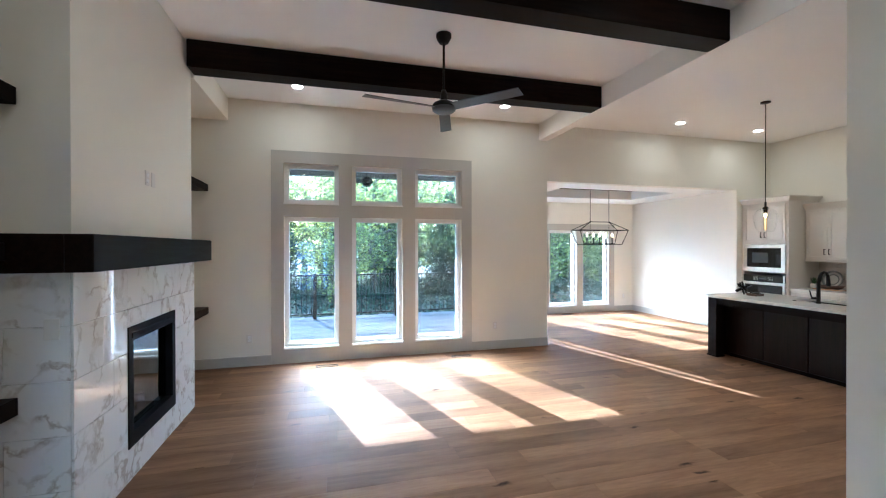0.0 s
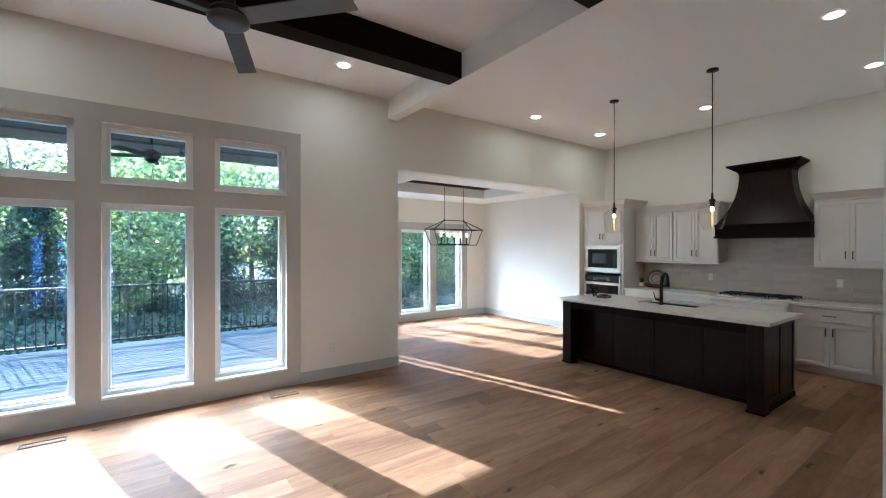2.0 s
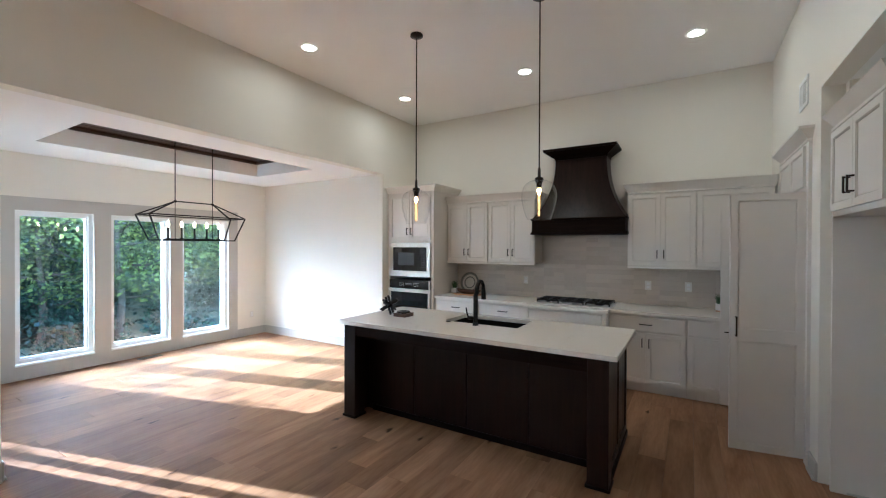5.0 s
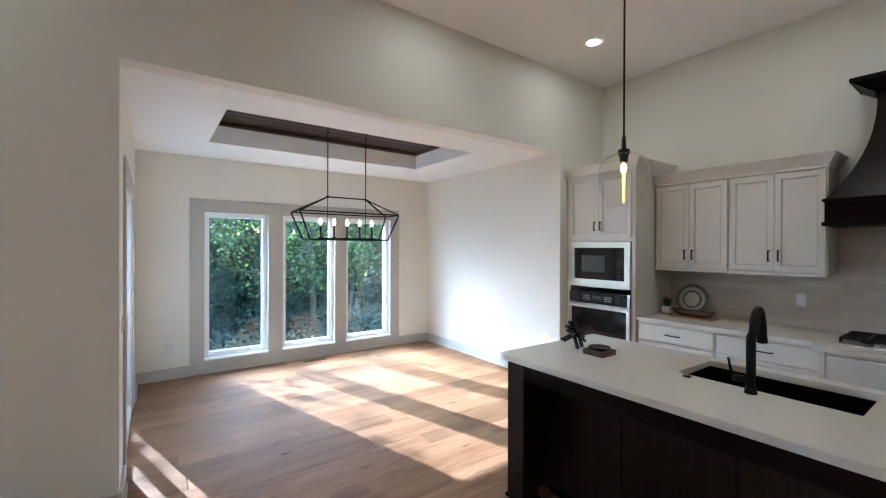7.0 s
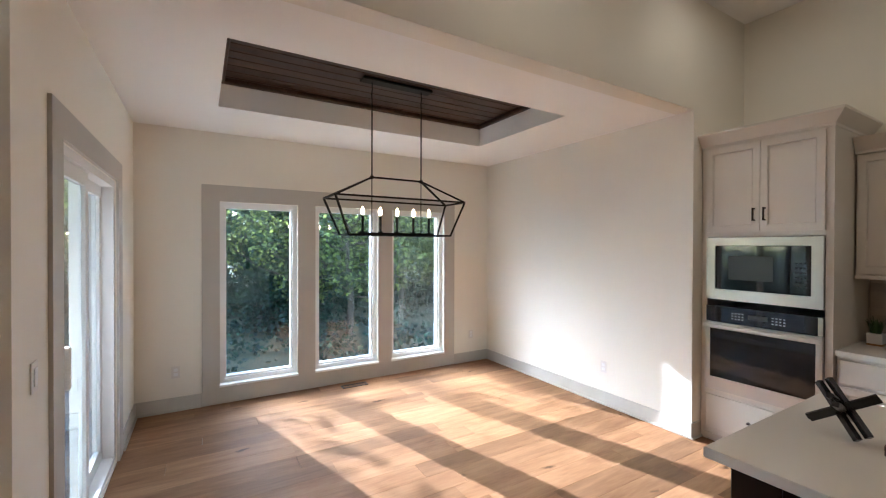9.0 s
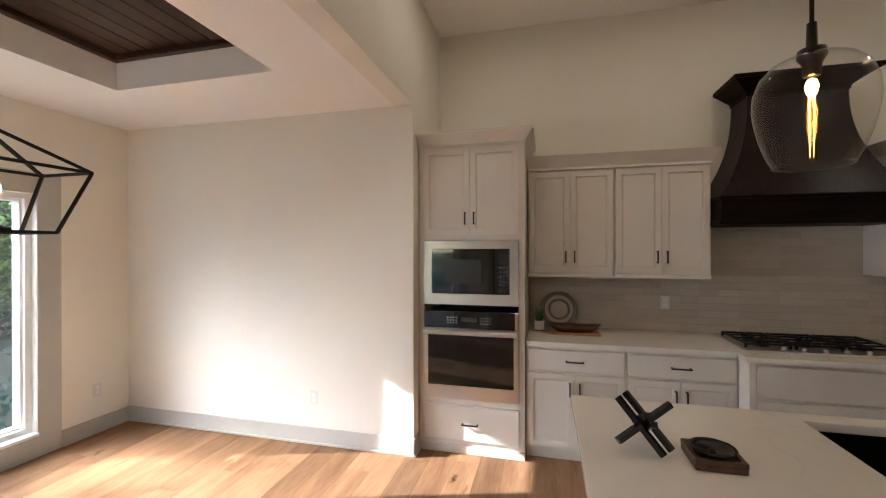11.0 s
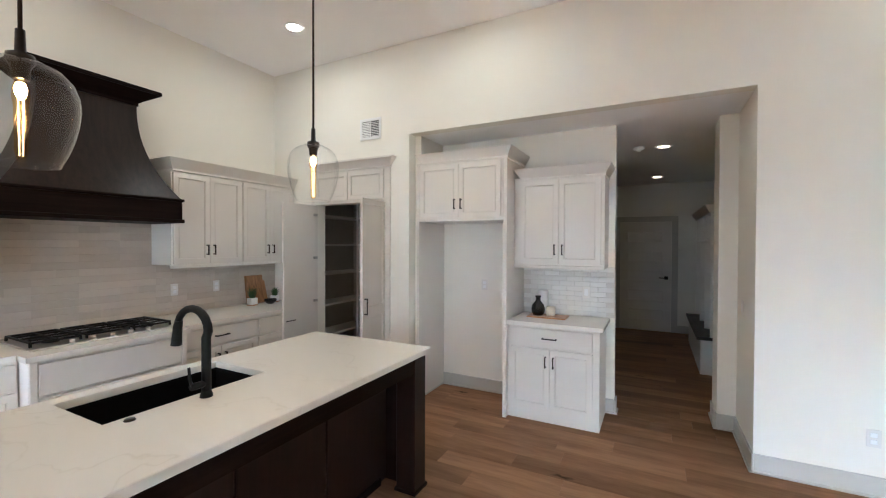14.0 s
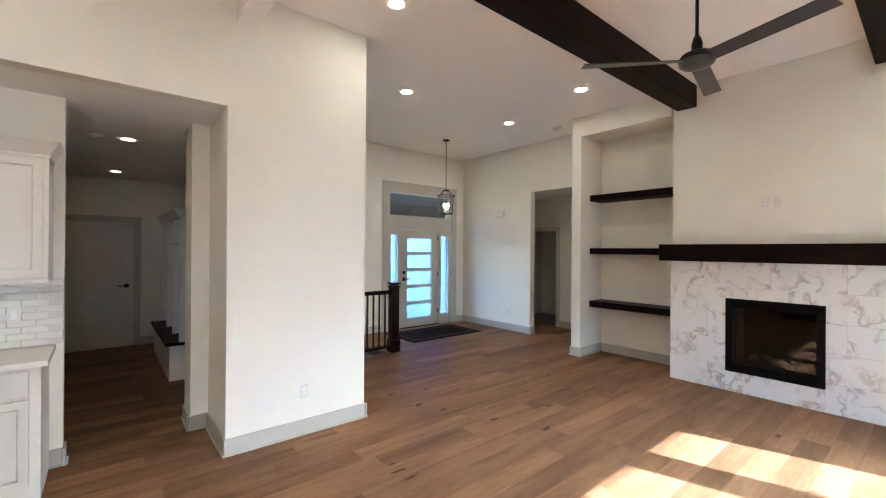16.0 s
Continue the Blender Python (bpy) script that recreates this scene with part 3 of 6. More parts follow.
# ---- front door ----
FRONT = Side((0, -2.02, 0), (1, 0, 0), (0, 1, 0))
casing("trim_front_door", FRONT, -1.80, 0.16, 0.0, 3.03, [(-1.65, 0.01, -0.1, 2.88)], 0.02)
door = thing("door_2", (-0.80, -2.08, 0), "greige front door with five frosted glass panels, sidelights and transom", "front door", kind="structure")
bm = bmesh.new()
holes = [(-1.58, -0.03, 2.35, 2.81), (-1.585, -1.375, 0.22, 1.95), (-0.225, -0.055, 0.22, 1.95), (-1.305, -0.30, 0.0, 2.065)]
sheet(bm, FRONT.at, -1.65, 0.01, 0.0, 2.88, holes, -0.13, -0.01)
part("door_frame", bm, TRIM, door)
lights5 = [(-1.125, -0.48, 0.20 + 0.35 * i, 0.20 + 0.35 * i + 0.278) for i in range(5)]
bm = bmesh.new()
sheet(bm, FRONT.at, -1.30, -0.305, 0.012, 2.06, lights5, -0.085, -0.04)
leaf = part("door_leaf", bm, TRIM, door)
for a, b, p, q in lights5 + holes[1:3]:
    g = part("pane", FRONT.slab(bmesh.new(), a, b, p, q, -0.068, -0.058), FROST, door, "frosted glass panel")
    g.visible_shadow = False
g = part("pane", FRONT.slab(bmesh.new(), *holes[0], -0.068, -0.060), PANE, door, "clear transom glass")
g.visible_shadow = False
bm = FRONT.slab(bmesh.new(), -0.42, -0.36, 0.99, 1.06, -0.04, -0.028, bev=0.004)
tube(bm, [FRONT.at(-0.39, 1.03, -0.03), FRONT.at(-0.39, 1.03, 0.015), FRONT.at(-0.52, 1.03, 0.015)], 0.009)
part("door_handle", bm, BLACK, leaf, "black lever handle")
part("deadbolt", FRONT.slab(bmesh.new(), -0.42, -0.36, 1.13, 1.20, -0.04, -0.018, bev=0.006), BLACK, leaf)
for z in (0.25, 1.05, 1.85):
    part("hinge", FRONT.slab(bmesh.new(), -1.315, -1.285, z, z + 0.09, -0.04, -0.033), BLACK, door)
solo("door_threshold", FRONT.slab(bmesh.new(), -1.31, -0.30, 0.001, 0.012, -0.12, 0.0), BLACK, "dark metal front door threshold", "threshold", kind="structure")


def panel_door(name, side, u0, u1, z1, label, handle_u, mat):
    """A door with stacked horizontal raised panels."""
    d = thing(name, side.at((u0 + u1) / 2, 0, 0), label, "door", kind="structure")
    bm = bmesh.new()
    n = 5
    pitch = (z1 - 0.21) / n
    panels = [(u0 + 0.11, u1 - 0.11, 0.185 + pitch * i, 0.185 + pitch * i + pitch - 0.135) for i in range(n)]
    sheet(bm, side.at, u0, u1, 0.012, z1, panels, 0.0, 0.035)
    leaf = part("door_leaf", bm, mat, d)
    for a, b, p, q in panels:
        part("panel", side.slab(bmesh.new(), a, b, p, q, 0.004, 0.012, flare=0.0), mat, leaf)
        side_bm = side.slab(bmesh.new(), a + 0.022, b - 0.022, p + 0.022, q - 0.022, 0.012, 0.030, bev=0.012)
        part("raised_field", side_bm, mat, leaf)
    bm = side.slab(bmesh.new(), handle_u - 0.03, handle_u + 0.03, 0.98, 1.04, 0.035, 0.045, bev=0.003)
    way = 1 if handle_u < (u0 + u1) / 2 else -1
    tube(bm, [side.at(handle_u, 1.01, 0.04), side.at(handle_u, 1.01, 0.085), side.at(handle_u + way * 0.12, 1.01, 0.085)], 0.009)
    part("door_handle", bm, BLACK, leaf, "black lever handle")
    return d


HALLEND = Side((0, -3.62, 0), (1, 0, 0), (0, 1, 0))
panel_door("door_3", HALLEND, 4.05, 4.91, 2.05, "closed cream panelled hall door with black lever", 4.13, CAB)
casing("trim_hall_door", HALLEND, 3.94, 5.02, 0.0, 2.16, [(4.04, 4.92, -0.1, 2.06)], 0.02)
PASS = Side((-3.15, 0, 0), (0, 1, 0), (1, 0, 0))
casing("trim_passage_door", PASS, -1.09, -0.15, 0.0, 2.16, [(-1.0, -0.24, -0.1, 2.07)], 0.02)
inner = Side((-3.30, -0.26, 0), (-1, 0.12, 0), (0.12, 1, 0))
panel_door("door_4", inner, 0.0, 0.76, 2.05, "open cream panelled door leading to a dark room", 0.70, CAB)


# ---- baseboards ----
def baseboard(name, side, u0, u1):
    bm = side.slab(bmesh.new(), u0, u1, 0.0, 0.135, 0.0, 0.016, bev=0.004)
    side.slab(bm, u0, u1, 0.0, 0.018, 0.016, 0.030, bev=0.004)
    return solo(name, bm, TRIM, "flat greige painted baseboard", "baseboard", kind="structure")


for i, (o, u, n, a, b) in enumerate((
        ((0, 6.32, 0), (1, 0, 0), (0, -1, 0), -1.90, -0.73), ((0, 6.32, 0), (1, 0, 0), (0, -1, 0), 2.265, 3.62),
        ((0, 9.20, 0), (1, 0, 0), (0, -1, 0), 3.62, 4.17), ((0, 9.20, 0), (1, 0, 0), (0, -1, 0), 7.165, 7.737),
        ((3.62, 0, 0), (0, 1, 0), (1, 0, 0), 6.32, 6.70), ((3.62, 0, 0), (0, 1, 0), (1, 0, 0), 8.46, 9.20),
        ((7.737, 0, 0), (0, 1, 0), (-1, 0, 0), 6.32, 9.20), ((0, 6.32, 0), (1, 0, 0), (0, -1, 0), 7.707, 7.86),
        ((-1.90, 0, 0), (0, 1, 0), (1, 0, 0), 1.50, 2.81), ((-1.90, 0, 0), (0, 1, 0), (1, 0, 0), 4.87, 6.32),
        ((0, 1.50, 0), (1, 0, 0), (0, 1, 0), -1.90, -1.28), ((-1.28, 0, 0), (0, 1, 0), (1, 0, 0), 1.34, 1.53),
        ((0, 1.34, 0), (1, 0, 0), (0, -1, 0), -3.15, -1.25), ((-2.03, 0, 0), (0, 1, 0), (1, 0, 0), -2.02, -0.04),
        ((0, -0.07, 0), (1, 0, 0), (0, 1, 0), -2.17, -2.00), ((0, -2.02, 0), (1, 0, 0), (0, 1, 0), -2.03, -1.80),
        ((0, -2.02, 0), (1, 0, 0), (0, 1, 0), 0.16, 0.95), ((-3.15, 0, 0), (0, 1, 0), (1, 0, 0), -0.15, 1.34),
        ((0, 1.446, 0), (1, 0, 0), (0, 1, 0), 2.423, 3.68), ((2.453, 0, 0), (0, 1, 0), (-1, 0, 0), -0.35, 1.476),
        ((3.68, 0, 0), (0, 1, 0), (1, 0, 0), 0.74, 1.476), ((0, 0.74, 0), (1, 0, 0), (0, 1, 0), 3.68, 3.85),
        ((3.82, 0, 0), (0, 1, 0), (1, 0, 0), 0.40, 0.77), ((0, 0.82, 0), (1, 0, 0), (0, 1, 0), 4.66, 4.735),
        ((4.66, 0, 0), (0, 1, 0), (-1, 0, 0), 0.70, 0.85), ((0, 0.82, 0), (1, 0, 0), (0, 1, 0), 5.59, 6.53),
        ((6.53, 0, 0), (0, 1, 0), (-1, 0, 0), 0.82, 1.32), ((0, 1.446, 0), (1, 0, 0), (0, 1, 0), 6.60, 6.80),
        ((0, -3.62, 0), (1, 0, 0), (0, 1, 0), 3.30, 3.94), ((0, -3.62, 0), (1, 0, 0), (0, 1, 0), 5.02, 5.60))):
    baseboard("baseboard_%d" % (i + 1), Side(o, u, n), a, b)


# ---- great room ----
for a, b in ((4.65, 4.88), (2.88, 3.11)):
    solo("ceiling_beam_wood", one(-1.28, 3.468, a, b, 3.455, CEIL, bev=0.006), DARKW, "dark espresso stained wood ceiling beam", "beam", "wood beams", "structure")

mantel = bmesh.new()
box(mantel, -1.278, -1.142, 2.72, 4.96, 1.525, 1.735, bev=0.004)
box(mantel, -1.898, -1.28, 2.72, 2.806, 1.525, 1.735, bev=0.004)
box(mantel, -1.898, -1.28, 4.874, 4.96, 1.525, 1.735, bev=0.004)
solo("mantel", mantel, DARKY, "thick dark espresso wood mantel wrapping the chimney breast", "mantel")

insert = thing("fireplace_insert", (-1.30, 3.87, 0.235), "black metal gas fireplace insert with glass front", "fireplace")
FIRE = Side((-1.285, 0, 0), (0, 1, 0), (1, 0, 0))
bm = sheet(bmesh.new(), FIRE.at, 3.43, 4.31, 0.235, 1.095, [(3.50, 4.24, 0.34, 0.99)], -0.06, 0.012)
part("surround", bm, FIREBLACK, insert)
part("top_louver", FIRE.slab(bmesh.new(), 3.47, 4.27, 1.01, 1.05, 0.012, 0.022, bev=0.004), FIREBLACK, insert)
bm = bmesh.new()
for d in ((3.44, 3.49, 0.25, 1.08, -0.5, -0.06), (4.25, 4.30, 0.25, 1.08, -0.5, -0.06), (3.49, 4.25, 0.25, 0.30, -0.5, -0.06), (3.49, 4.25, 1.03, 1.08, -0.5, -0.06), (3.44, 4.30, 0.25, 1.08, -0.55, -0.5)):
    FIRE.slab(bm, *d)
part("firebox", bm, SHADOWED, insert)
part("glass_front", FIRE.slab(bmesh.new(), 3.50, 4.24, 0.34, 0.99, -0.05, -0.044), FIREGLASS, insert)
for i in range(4):
    y0 = 3.6 + 0.13 * i
    part("log", tube(bmesh.new(), [(-1.70, y0, 0.36 + 0.03 * (i % 2)), (-1.45, y0 + 0.12, 0.36 + 0.03 * (i % 2))], 0.035, 8), BARK, insert, "charred ceramic log")
part("burner", FIRE.slab(bmesh.new(), 3.55, 4.19, 0.30, 0.325, -0.42, -0.12), SHADOWED, insert)

for a, b in ((1.503, 2.807), (4.873, 6.317)):
    for z in (0.755, 1.592, 2.430):
        solo("floating_shelf", one(-1.898, -1.53, a, b, z, z + 0.095, bev=0.003), DARKY, "dark espresso wood floating shelf in the niche", "shelf", "niche shelves")

fan = thing("ceiling_fan", (1.162, 3.93, 3.73), "matte black three blade ceiling fan on a downrod", "ceiling fan")
part("canopy", lathe(bmesh.new(), [(0, 0), (0.075, 0), (0.075, -0.03), (0.045, -0.085), (0, -0.085)], (1.162, 3.93, CEIL - 0.001)), BLACK, fan)
part("downrod", tube(bmesh.new(), [(1.162, 3.93, 3.66), (1.162, 3.93, 3.10)], 0.012, 10), BLACK, fan)
part("coupling", lathe(bmesh.new(), [(0, 0.12), (0.02, 0.12), (0.035, 0.07), (0.035, 0), (0, 0)], (1.162, 3.93, 3.07)), BLACK, fan)
part("motor", lathe(bmesh.new(), [(0, 0.062), (0.05, 0.058), (0.10, 0.032), (0.118, 0.004), (0.118, -0.012), (0, -0.012)], (1.162, 3.93, 3.025), 32), BLACK, fan)
# Cap and blades take the lightened grey; the light is in the colour.
part("motor_cap", lathe(bmesh.new(), [(0.116, -0.0125), (0.113, -0.034), (0.095, -0.050), (0.05, -0.060), (0, -0.062)], (1.162, 3.93, 3.025), 32), FANLIT, fan, "dark grey lower cap of the fan motor")
for ang in (73, 190, 312.5):
    c, s = math.cos(radians(ang)), math.sin(radians(ang))
    bm = bmesh.new()
    rows = []
    for i in range(7):
        r = 0.08 + 0.71 * i / 6
        w = 0.052 + 0.012 * i / 6
        twist = 0.016 - 0.005 * i / 6
        rows.append([bm.verts.new((1.162 + c * r - s * o, 3.93 + s * r + c * o, 3.012 + h)) for o, h in ((-w, twist), (w, -twist), (w, -twist + 0.007), (-w, twist + 0.007))])
    fs = []
    for a, b in zip(rows, rows[1:]):
        fs += [bm.faces.new((a[j], a[(j + 1) % 4], b[(j + 1) % 4], b[j])) for j in range(4)]
    fs += [bm.faces.new(rows[0]), bm.faces.new(rows[-1][::-1])]
    bmesh.ops.recalc_face_normals(bm, faces=fs)
    part("blade", bm, FANLIT, fan)


def recessed(x, y, z, lens=None):
    c = thing("recessed_light", (x, y, z), "round white recessed ceiling light, switched on", "ceiling light", "recessed lights")
    part("trim_ring", lathe(bmesh.new(), [(0.062, -0.001), (0.062, -0.006), (0.092, -0.004), (0.094, -0.0005)], (x, y, z), 28), VINYL, c)
    part("lens", lathe(bmesh.new(), [(0.0, -0.003), (0.0625, -0.003)], (x, y, z), 28), lens or LENS, c)
    return c


first = recessed(5.73, 5.66, CEIL)
for x, y in ((7.45, 5.68), (7.45, 3.92), (5.73, 2.19), (7.45, 2.19), (-0.32, 5.65), (2.56, 5.66), (-0.31, 2.09), (2.53, 2.10), (1.36, 0.55), (-0.68, 0.55)):
    copy_thing(first, pose(x, y, CEIL))
hall_lamp = recessed(4.24, -0.35, HEAD, LENS_HALL)
copy_thing(hall_lamp, pose(4.30, -2.74, HEAD))
alarm = thing("smoke_detector", (4.50, -0.28, HEAD), "white round smoke detector on the hall ceiling", "smoke detector")
part("body", lathe(bmesh.new(), [(0, -0.035), (0.045, -0.035), (0.062, -0.02), (0.065, 0), (0, 0)], (4.50, -0.28, HEAD - 0.001)), PLATEW, alarm)
part("vent_ring", lathe(bmesh.new(), [(0.03, -0.0355), (0.03, -0.041), (0.02, -0.041), (0.02, -0.0355)], (4.50, -0.28, HEAD - 0.001)), PLATEW, alarm)
alarm2 = copy_thing(alarm, pose(-1.5, 0.9, CEIL))
tagged(alarm2, "white round smoke detector on the tall ceiling")


# ---- outlets and switches ----
def plate(side, u, z, kind):
    name = {"outlet": "wall_outlet", "switch": "light_switch", "blank": "cover_plate"}[kind]
    p = thing(name, side.at(u, z, 0), {"outlet": "white duplex wall outlet", "switch": "white rocker light switch on the wall", "blank": "white blank cover plate"}[kind], {"outlet": "outlet", "switch": "switch", "blank": "plate"}[kind], "wall plates")
    part("cover", side.slab(bmesh.new(), u - 0.036, u + 0.036, z - 0.058, z + 0.058, 0.0005, 0.006, bev=0.002), PLATEW, p)
    if kind == "outlet":
        for dz in (-0.022, 0.022):
            part("socket", side.slab(bmesh.new(), u - 0.017, u + 0.017, z + dz - 0.015, z + dz + 0.015, 0.006, 0.009, bev=0.003), VINYL, p)
    elif kind == "switch":
        part("rocker", side.slab(bmesh.new(), u - 0.017, u + 0.017, z - 0.034, z + 0.034, 0.006, 0.010, bev=0.003), VINYL, p)
    return p


EASTD = Side((7.737, 0, 0), (0, 1, 0), (-1, 0, 0))
PIER = Side((0, 1.446, 0), (1, 0, 0), (0, 1, 0))
BREAST = Side((-1.30, 0, 0), (0, 1, 0), (1, 0, 0))
ALCB = Side((0, 0.82, 0), (1, 0, 0), (0, 1, 0))
ENTW = Side((-2.03, 0, 0), (0, 1, 0), (1, 0, 0))
for side, u, z, kind in ((NORTH, -1.02, 0.38, "outlet"), (NORTH, 2.67, 0.38, "outlet"), (BREAST, 3.80, 2.207, "outlet"), (BREAST, 3.91, 2.207, "blank"),
                         (Side((0, 2.811, 0), (1, 0, 0), (0, -1, 0)), -1.38, 1.21, "blank"), (DINING, 3.95, 0.38, "outlet"), (DINING, 7.45, 0.38, "outlet"), (EASTD, 7.20, 0.385, "outlet"), (PIER, 3.05, 0.38, "outlet"),
                         (ALCB, 6.0, 1.18, "outlet"), (Side((6.53, 0, 0), (0, 1, 0), (-1, 0, 0)), 1.0, 0.42, "outlet"),
                         (Side((3.68, 0, 0), (0, 1, 0), (1, 0, 0)), 1.0, 1.12, "switch"), (ENTW, -0.65, 1.12, "switch"), (ENTW, -0.65, 0.38, "outlet"),
                         (Side((3.62, 0, 0), (0, 1, 0), (1, 0, 0)), 6.52, 1.13, "switch")):
    plate(side, u, z, kind)
chime = thing("door_chime", ENTW.at(-0.85, 2.40, 0), "white door chime box high on the wall", "door chime")
part("box", ENTW.slab(bmesh.new(), -0.96, -0.74, 2.33, 2.47, 0.0005, 0.045, bev=0.006), PLATEW, chime)
part("grille", ENTW.slab(bmesh.new(), -0.93, -0.77, 2.35, 2.37, 0.045, 0.048), PLATEW, chime)


def register(x0, x1, y0, y1):
    r = thing("floor_register", ((x0 + x1) / 2, (y0 + y1) / 2, 0), "dark brown slotted floor register", "floor vent", "floor registers")
    bm = bmesh.new()
    for a, b, p, q in cut(x0, x1, y0, y1, [(x0 + 0.015, x1 - 0.015, y0 + 0.015, y1 - 0.015)]):
        box(bm, a, b, p, q, 0.0, 0.006)
    part("frame", bm, BRONZE, r)
    x = x0 + 0.02
    while x < x1 - 0.02:
        part("louver", one(x, x + 0.007, y0 + 0.015, y1 - 0.015, 0.001, 0.004), BRONZE, r)
        x += 0.02
    return r


register(-0.12, 0.18, 5.98, 6.08)
register(1.85, 2.15, 5.98, 6.08)
register(5.55, 5.85, 8.98, 9.08)

VENTS = Side((0, 1.446, 0), (1, 0, 0), (0, 1, 0))
vent = thing("air_vent", VENTS.at(7.09, 2.88, 0), "white return air grille high on the wall", "air vent")
bm = bmesh.new()
for a, b, p, q in cut(6.955, 7.235, 2.77, 3.00, [(6.98, 7.09, 2.80, 2.97), (7.10, 7.21, 2.80, 2.97)]):
    VENTS.slab(bm, a, b, p, q, 0.0005, 0.010)
part("frame", bm, VINYL, vent)
part("backing", VENTS.slab(bmesh.new(), 6.98, 7.21, 2.80, 2.97, 0.0003, 0.0012), SLATEGREY, vent)
for i in range(9):
    for a in (6.98, 7.10):
        sl = bmesh.new()
        VENTS.slab(sl, a, a + 0.11, 2.805 + 0.018 * i, 2.805 + 0.018 * i + (0.012 if a > 7.0 else 0.006), 0.002, 0.008)
        part("slat", sl, VINYL, vent)


# ---- kitchen cabinets ----
def pull(bm, side, u, z, length, upright, d):
    """A slim square bar pull on two posts."""
    h = length / 2
    if upright:
        side.slab(bm, u - 0.005, u + 0.005, z - h, z + h, d + 0.026, d + 0.036)
        for s in (-1, 1):
            side.slab(bm, u - 0.005, u + 0.005, z + s * (h - 0.006) - 0.005, z + s * (h - 0.006) + 0.005, d, d + 0.026)
    else:
        side.slab(bm, u - h, u + h, z - 0.005, z + 0.005, d + 0.026, d + 0.036)
        for s in (-1, 1):
            side.slab(bm, u + s * (h - 0.006) - 0.005, u + s * (h - 0.006) + 0.005, z - 0.005, z + 0.005, d, d + 0.026)
    return bm


def shaker(parent, side, u0, u1, z0, z1, mat, rail=0.062, handle=None, name="door", mid=None, d=0.0):
    """A framed door with a sunk panel; handle: (u, z, length, upright)."""
    bm = bmesh.new()
    sheet(bm, side.at, u0, u1, z0, z1, [(-99, -98, z0, mid)] if mid else [], d, d + 0.02)
    bm.normal_update()
    front = [f for f in bm.faces if f.normal.dot(side.n) > 0.9 and (f.calc_center_median() - side.at((u0 + u1) / 2, 0, d + 0.02)).dot(side.n) > -0.001]
    for f in front:
        bmesh.ops.inset_individual(bm, faces=[f], thickness=rail)
    lower = lambda d: bmesh.ops.translate(bm, verts=list({v for f in front for v in f.verts}), vec=side.n * d)
    for width, depth in ((0.0015, -0.004), (0.006, -0.001), (0.001, -0.010), (0.005, 0.0), (0.001, 0.006)):
        for f in front:
            bmesh.ops.inset_individual(bm, faces=[f], thickness=width)
        lower(depth)
    leaf = part(name, bm, mat, parent)
    if handle:
        part("handle", pull(bmesh.new(), side, *handle, d + 0.02), BRONZE, leaf, "dark bronze bar pull")
    return leaf


def drawer(parent, side, u0, u1, z0, z1, mat, handle=True, name="drawer_front"):
    leaf = part(name, side.slab(bmesh.new(), u0, u1, z0, z1, 0.0, 0.02, bev=0.004), mat, parent)
    if handle:
        part("handle", pull(bmesh.new(), side, (u0 + u1) / 2, (z0 + z1) / 2, 0.13, False, 0.02), BRONZE, leaf, "dark bronze bar pull")
    return leaf


def pair(parent, side, u0, u1, z0, z1, low=True, mat=None):
    """Two doors that meet in the middle, with their pulls at the meeting edge."""
    m = (u0 + u1) / 2
    hz = z0 + 0.13 if low else z1 - 0.11
    shaker(parent, side, u0, m - 0.002, z0, z1, mat or CAB, handle=(m - 0.035, hz, 0.10, True))
    shaker(parent, side, m + 0.002, u1, z0, z1, mat or CAB, handle=(m + 0.035, hz, 0.10, True))


def crown(parent, side, u0, u1, z0, z1, depth, flare=0.07):
    bm = side.slab(bmesh.new(), u0 - 0.006, u1 + 0.006, z0, z0 + 0.02, -depth, 0.008)
    side.slab(bm, u0 - 0.004, u1 + 0.004, z0 + 0.02, z1 - 0.018, -depth, 0.006, flare=flare)
    side.slab(bm, u0 - flare - 0.008, u1 + flare + 0.008, z1 - 0.018, z1, -depth, flare + 0.01)
    return part("crown_moulding", bm, CAB, parent)


EASTC = Side((7.87, 0, 0), (0, 1, 0), (-1, 0, 0))
tower = thing("oven_cabinet", (8.24, 5.88, 0), "tall off-white shaker oven cabinet against the wall", "cabinet")
bm = sheet(bmesh.new(), EASTC.at, 5.462, 6.312, 0.0, 2.45, [(5.505, 6.269, 0.43, 1.705)], -0.725, 0.0)
EASTC.slab(bm, 5.505, 6.269, 0.43, 1.705, -0.725, -0.60)
part("body", bm, CAB, tower)
pair(tower, EASTC, 5.505, 6.269, 1.745, 2.435)
drawer(tower, EASTC, 5.505, 6.269, 0.105, 0.385, CAB)
crown(tower, EASTC, 5.462, 6.312, 2.45, 2.565, 0.725, 0.06)
part("toe_kick", EASTC.slab(bmesh.new(), 5.462, 6.312, 0.0, 0.06, 0.0, 0.014, bev=0.003), CAB, tower)

